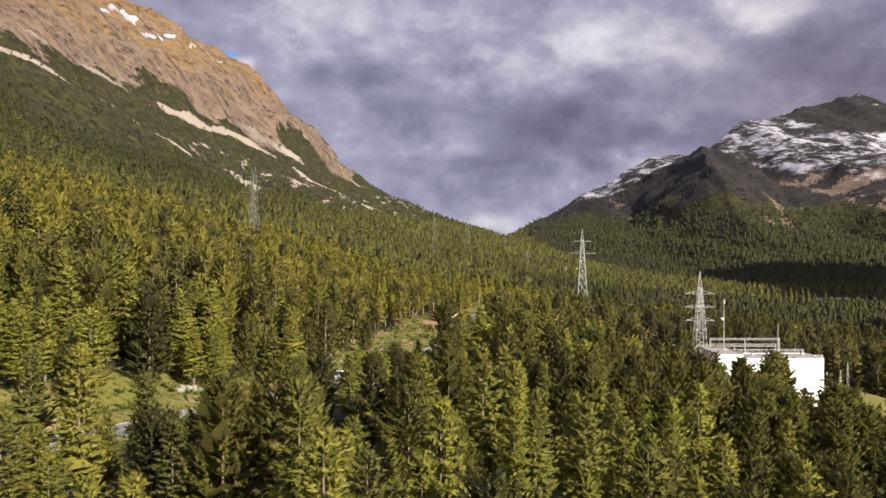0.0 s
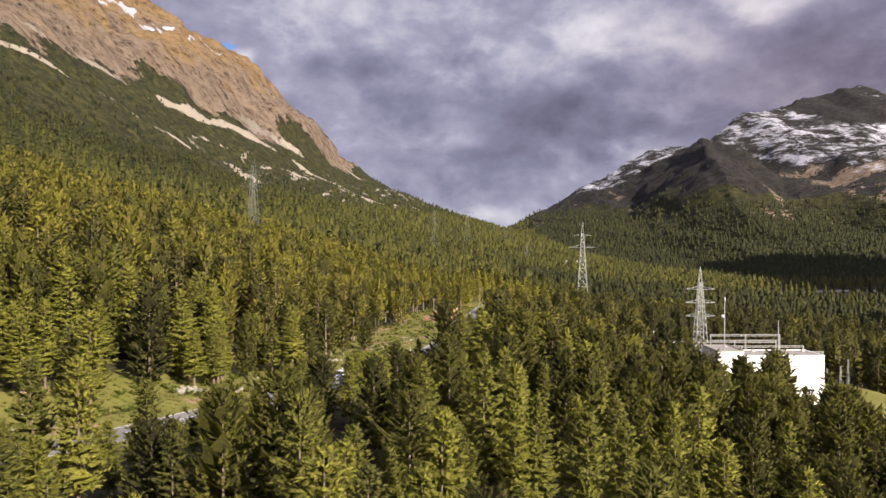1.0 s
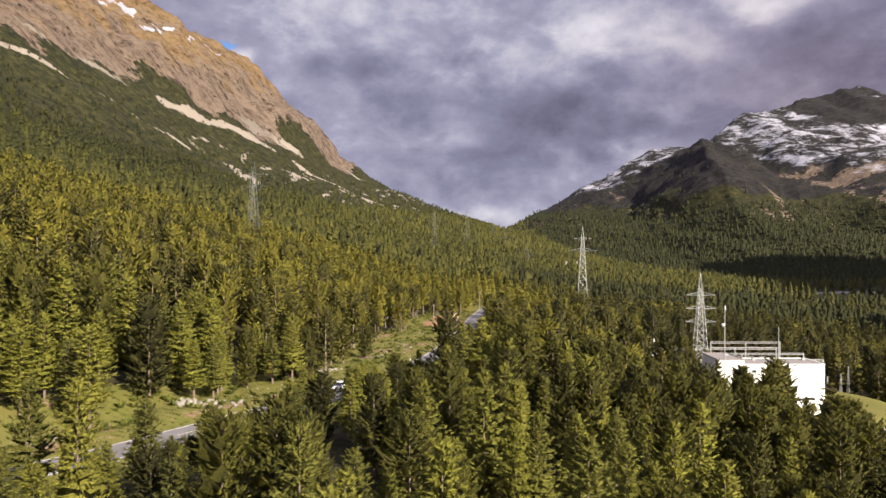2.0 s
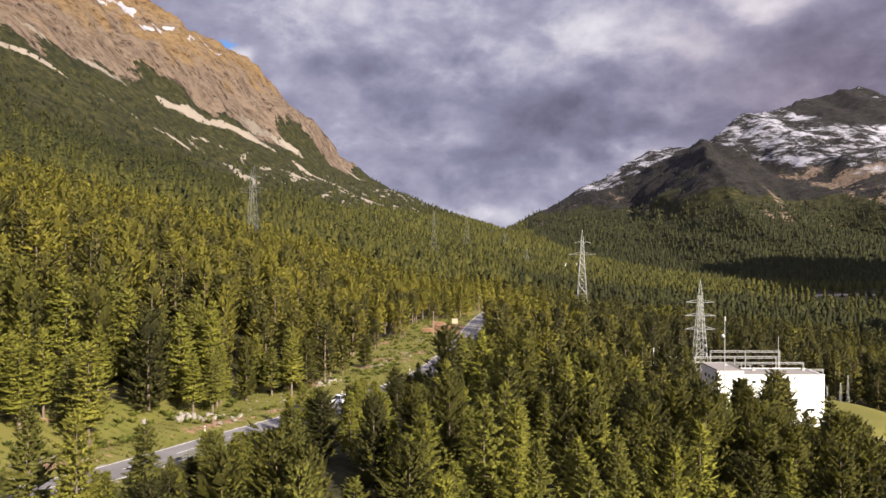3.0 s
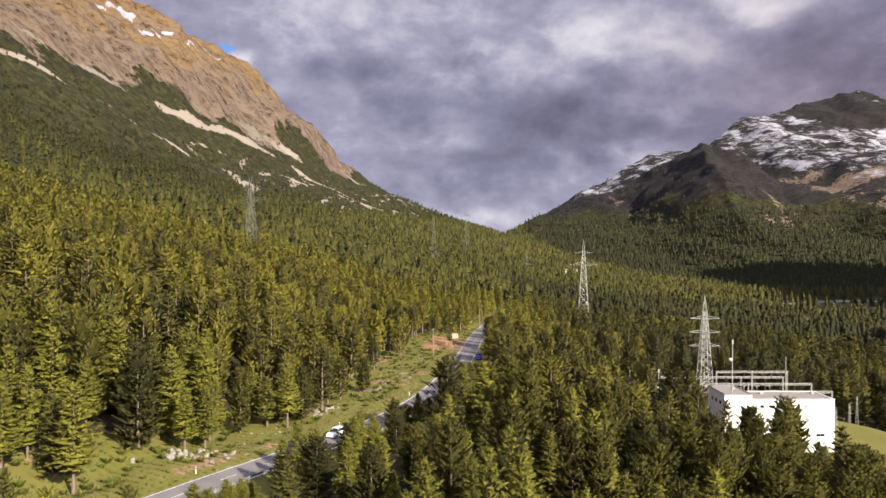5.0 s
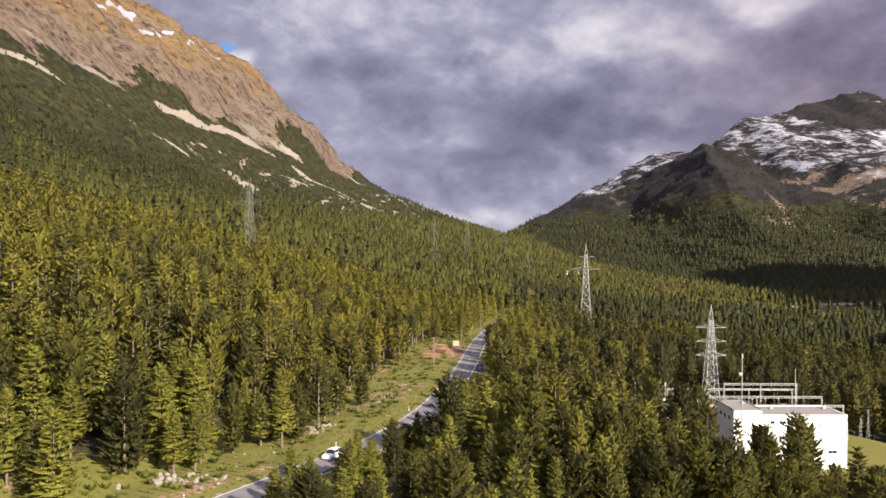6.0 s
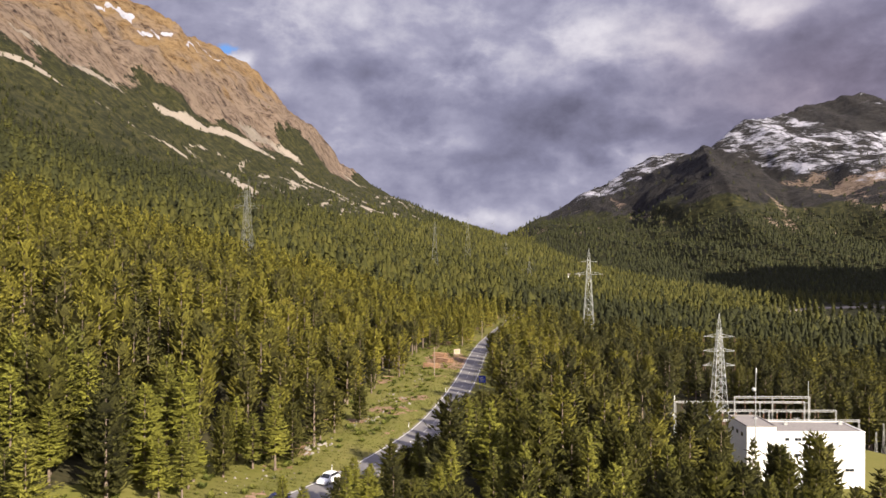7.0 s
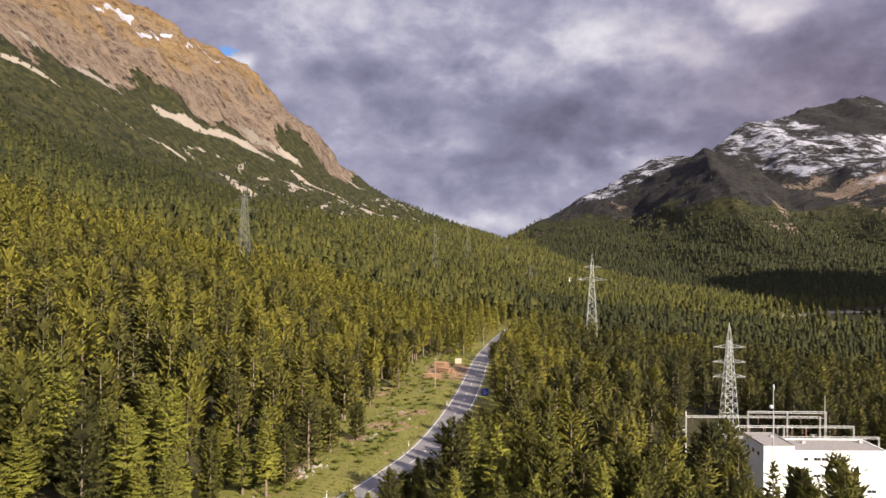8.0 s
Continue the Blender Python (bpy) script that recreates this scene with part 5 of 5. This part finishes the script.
utility_pole(17.5, 352, 9.0)


def car(x, y, turn, paint, label, L=4.3, W=1.78, Hh=1.5):
    """Body lofted along its length, a glass cabin, wheels, lamps."""
    root = thing("car", pose(x, y, float(road_height(y)) + 0.01, 0, 0, turn), label, "car", "cars on the road")
    secs = ((-0.5, 0.34, 0.62, 0.80), (-0.47, 0.26, 0.74, 0.92), (-0.30, 0.20, 0.90, 1.0), (-0.05, 0.20, 0.95, 1.0), (0.25, 0.20, 0.95, 1.0), (0.44, 0.24, 0.93, 0.96), (0.5, 0.36, 0.86, 0.84))

    def loft(sections, mat, name, crown=0.04):
        verts, faces = [], []
        for f, lo, hi, wd in sections:
            hw = W / 2 * wd
            verts += [(-hw * 0.94, f * L, lo), (-hw, f * L, (lo + hi) / 2), (-hw * 0.93, f * L, hi), (0, f * L, hi + crown), (hw * 0.93, f * L, hi), (hw, f * L, (lo + hi) / 2), (hw * 0.94, f * L, lo)]
        for k in range(len(sections) - 1):
            for j in range(7):
                a, b = k * 7 + j, k * 7 + (j + 1) % 7
                faces.append((a, a + 7, b + 7, b))
        e = (len(sections) - 1) * 7
        faces += [tuple(range(7)), tuple(range(e + 6, e - 1, -1))]
        return mesh_object(name, verts, faces, mat, root, smooth=False)

    loft(secs, paint, "body")
    loft(((-0.22, 0.92, 0.96, 0.90), (-0.06, 0.92, 1.40, 0.80), (0.10, 0.93, 1.44, 0.80), (0.30, 0.93, 1.40, 0.78), (0.46, 0.92, 1.02, 0.84)), DARK_GLASS, "cabin_glass")
    loft(((-0.07, 1.40, 1.46, 0.80), (0.10, 1.42, 1.49, 0.80), (0.31, 1.38, 1.44, 0.78)), paint, "roof_panel", 0.05)
    for sx in (-1, 1):
        for fy in (-0.30, 0.30):
            wheel = part("wheel", rod((sx * W * 0.40, fy * L, 0.31), (sx * W * 0.51, fy * L, 0.31), 0.31, None, 14), RUBBER, root)
            part("rim", rod((sx * W * 0.50, fy * L, 0.31), (sx * W * 0.522, fy * L, 0.31), 0.20, 0.17, 10), STEEL, wheel)
        part("headlight", box(sx * W * 0.33, -0.485 * L, 0.66, 0.34, 0.12, 0.16, 0.03), LAMP_GLASS, root)
        part("tail_light", box(sx * W * 0.36, 0.485 * L, 0.78, 0.22, 0.10, 0.22, 0.03), RED_LAMP, root)
        part("mirror", box(sx * W * 0.55, -0.17 * L, 0.98, 0.16, 0.12, 0.12, 0.03), paint, root)
        part("pillar", rod((sx * W * 0.42, -0.2 * L, 0.93), (sx * W * 0.385, -0.065 * L, 1.41), 0.035, None, 5), paint, root)
    return root


def on_road(y, side):
    k = int(np.argmin(abs(ROAD[:, 1] - y)))
    p = ROAD[k] + ROAD_LEFT[k] * side
    return p[0], p[1], math.degrees(math.atan2(ROAD_LEFT[k][1], ROAD_LEFT[k][0])) - 180


x, y, a = on_road(131.5, 1.5)
car(x, y, a, CAR_WHITE, "white compact car driving on the asphalt road")
x, y, a = on_road(121.5, 1.5)
car(x, y, a, CAR_BLUE, "dark blue compact car following on the asphalt road")


def log_pile(x, y, turn, n, ln):
    root = thing("log_pile", pose(x, y, height(x, y) - 0.05, 0, 0, turn), "pile of reddish cut logs on the orange lay-by", "log pile")
    k = 0
    for row in range(4):
        for i in range(n - row):
            r = 0.20 + 0.05 * ((i * 7 + row * 3) % 5) / 5
            cx, cz = (i - (n - row) / 2) * 0.5, 0.25 + row * 0.42
            j = 0.3 * math.sin(k * 2.7)
            log = part("log", rod((cx, -ln / 2 + j, cz), (cx, ln / 2 + j, cz + 0.03 * math.sin(k)), r, r * 0.85, 8), TIMBER, root)
            k += 1


log_pile(-1.5, 291, 62, 7, 5)
log_pile(0.2, 277, 50, 8, 6)
log_pile(-4.2, 262, 75, 5, 5)


def boulder_mesh(seed):
    rng = random.Random(seed)
    bm = bmesh.new()
    bmesh.ops.create_icosphere(bm, subdivisions=1, radius=1.0)
    for v in bm.verts:
        v.co *= 0.7 + 0.6 * rng.random()
        v.co.z *= 0.7
    me = bpy.data.meshes.new("boulder")
    bm.to_mesh(me)
    bm.free()
    me.materials.append(STONE)
    return me


BOULDERS = [boulder_mesh(k) for k in range(6)]
rocks = np.random.default_rng(5)
for cx, cy, sx, sy, n, big in ((-38, 119, 5, 3.2, 60, 0.75), (-50, 92, 4.5, 4, 34, 0.6), (-24, 152, 3.2, 6, 44, 0.5), (-16, 178, 4, 7, 40, 0.42), (-13, 205, 4, 12, 46, 0.42), (-30, 135, 6, 6, 30, 0.4), (-6, 236, 4, 10, 30, 0.4), (60, 88, 14, 10, 14, 0.7), (34, 95, 10, 12, 16, 0.6)):
    for _ in range(n):
        x, y = cx + rocks.normal(0, sx * 0.6), cy + rocks.normal(0, sy * 0.6)
        off = float(road_offset(np.array([x]), np.array([y]))[0][0])
        if abs(off) < ROAD_WIDTH / 2 + 1.6:
            continue
        s = big * (0.22 + 0.75 * rocks.random() ** 2.5)
        o = new("boulder", BOULDERS[int(rocks.integers(6))])
        o.matrix_world = Matrix.LocRotScale((x, y, height(x, y) + s * 0.15), Euler((rocks.random(), rocks.random(), rocks.random() * 6)), (s, s * (0.7 + 0.5 * rocks.random()), s))
        tagged(o, "pale weathered boulder lying in the grass by the road", "boulder", "boulders beside the road")


def undergrowth(name, label, n, low, wide, mat, blades, pick):
    """Clumps of leaves on the open ground, as one object."""
    rng = np.random.default_rng(blades)
    protos = []
    for k in range(6):
        a = rng.random(blades) * 6.283
        lean = 0.25 + 0.75 * rng.random(blades)
        ln = 0.5 + 0.5 * rng.random(blades)
        d = np.stack([np.cos(a) * lean, np.sin(a) * lean, np.ones(blades)], 1)
        d /= np.linalg.norm(d, axis=1)[:, None]
        b = np.stack([np.cos(a), np.sin(a), np.zeros(blades)], 1) * (0.35 * rng.random(blades))[:, None]
        sd = np.stack([-np.sin(a), np.cos(a), np.zeros(blades)], 1) * wide
        m = b + d * (ln * 0.55)[:, None]
        V = np.stack([b, m + sd, m - sd, b + d * ln[:, None]], 1).reshape(-1, 3)
        F = (np.arange(blades)[:, None, None] * 4 + np.array([(0, 1, 2), (1, 3, 2)])[None]).reshape(-1, 3)
        protos.append((V, F, V))
    P = pick(rng, n)
    z = terrain(P[:, 0], P[:, 1])[0]
    s = low * (0.5 + rng.random(len(P)))
    V, F, T, N = gather(protos, rng.integers(6, size=len(P)), np.column_stack([P, z - 0.03]), rng.random(len(P)) * 6.28, np.column_stack([s * 1.2, s]), rng.random(len(P)))
    o = new(name, array_mesh(name, V, F, mat, T))
    tagged(o, label, "grass" if "grass" in name else "shrubs", "", "stuff")


def verge(rng, n):
    k = rng.integers(55, len(ROAD) - 90, size=n)
    off = ROAD_WIDTH / 2 + 0.9 + rng.random(n) ** 1.2 * 17
    side = np.where(rng.random(n) < 0.85, 1, -0.4)
    return ROAD[k] + ROAD_LEFT[k] * (off * side)[:, None]


undergrowth("grass_tufts", "rough yellow-green grass on the road verge", 8500, 0.42, 0.06, GRASS, 5, verge)
undergrowth("shrubs", "low bushes along the edge of the wood", 520, 0.75, 0.13, SHRUB, 40, lambda rng, n: (lambda k: ROAD[k] + ROAD_LEFT[k] * (ROAD_WIDTH / 2 + 5 + rng.random(n) * 18)[:, None])(rng.integers(55, len(ROAD) - 90, size=n)))
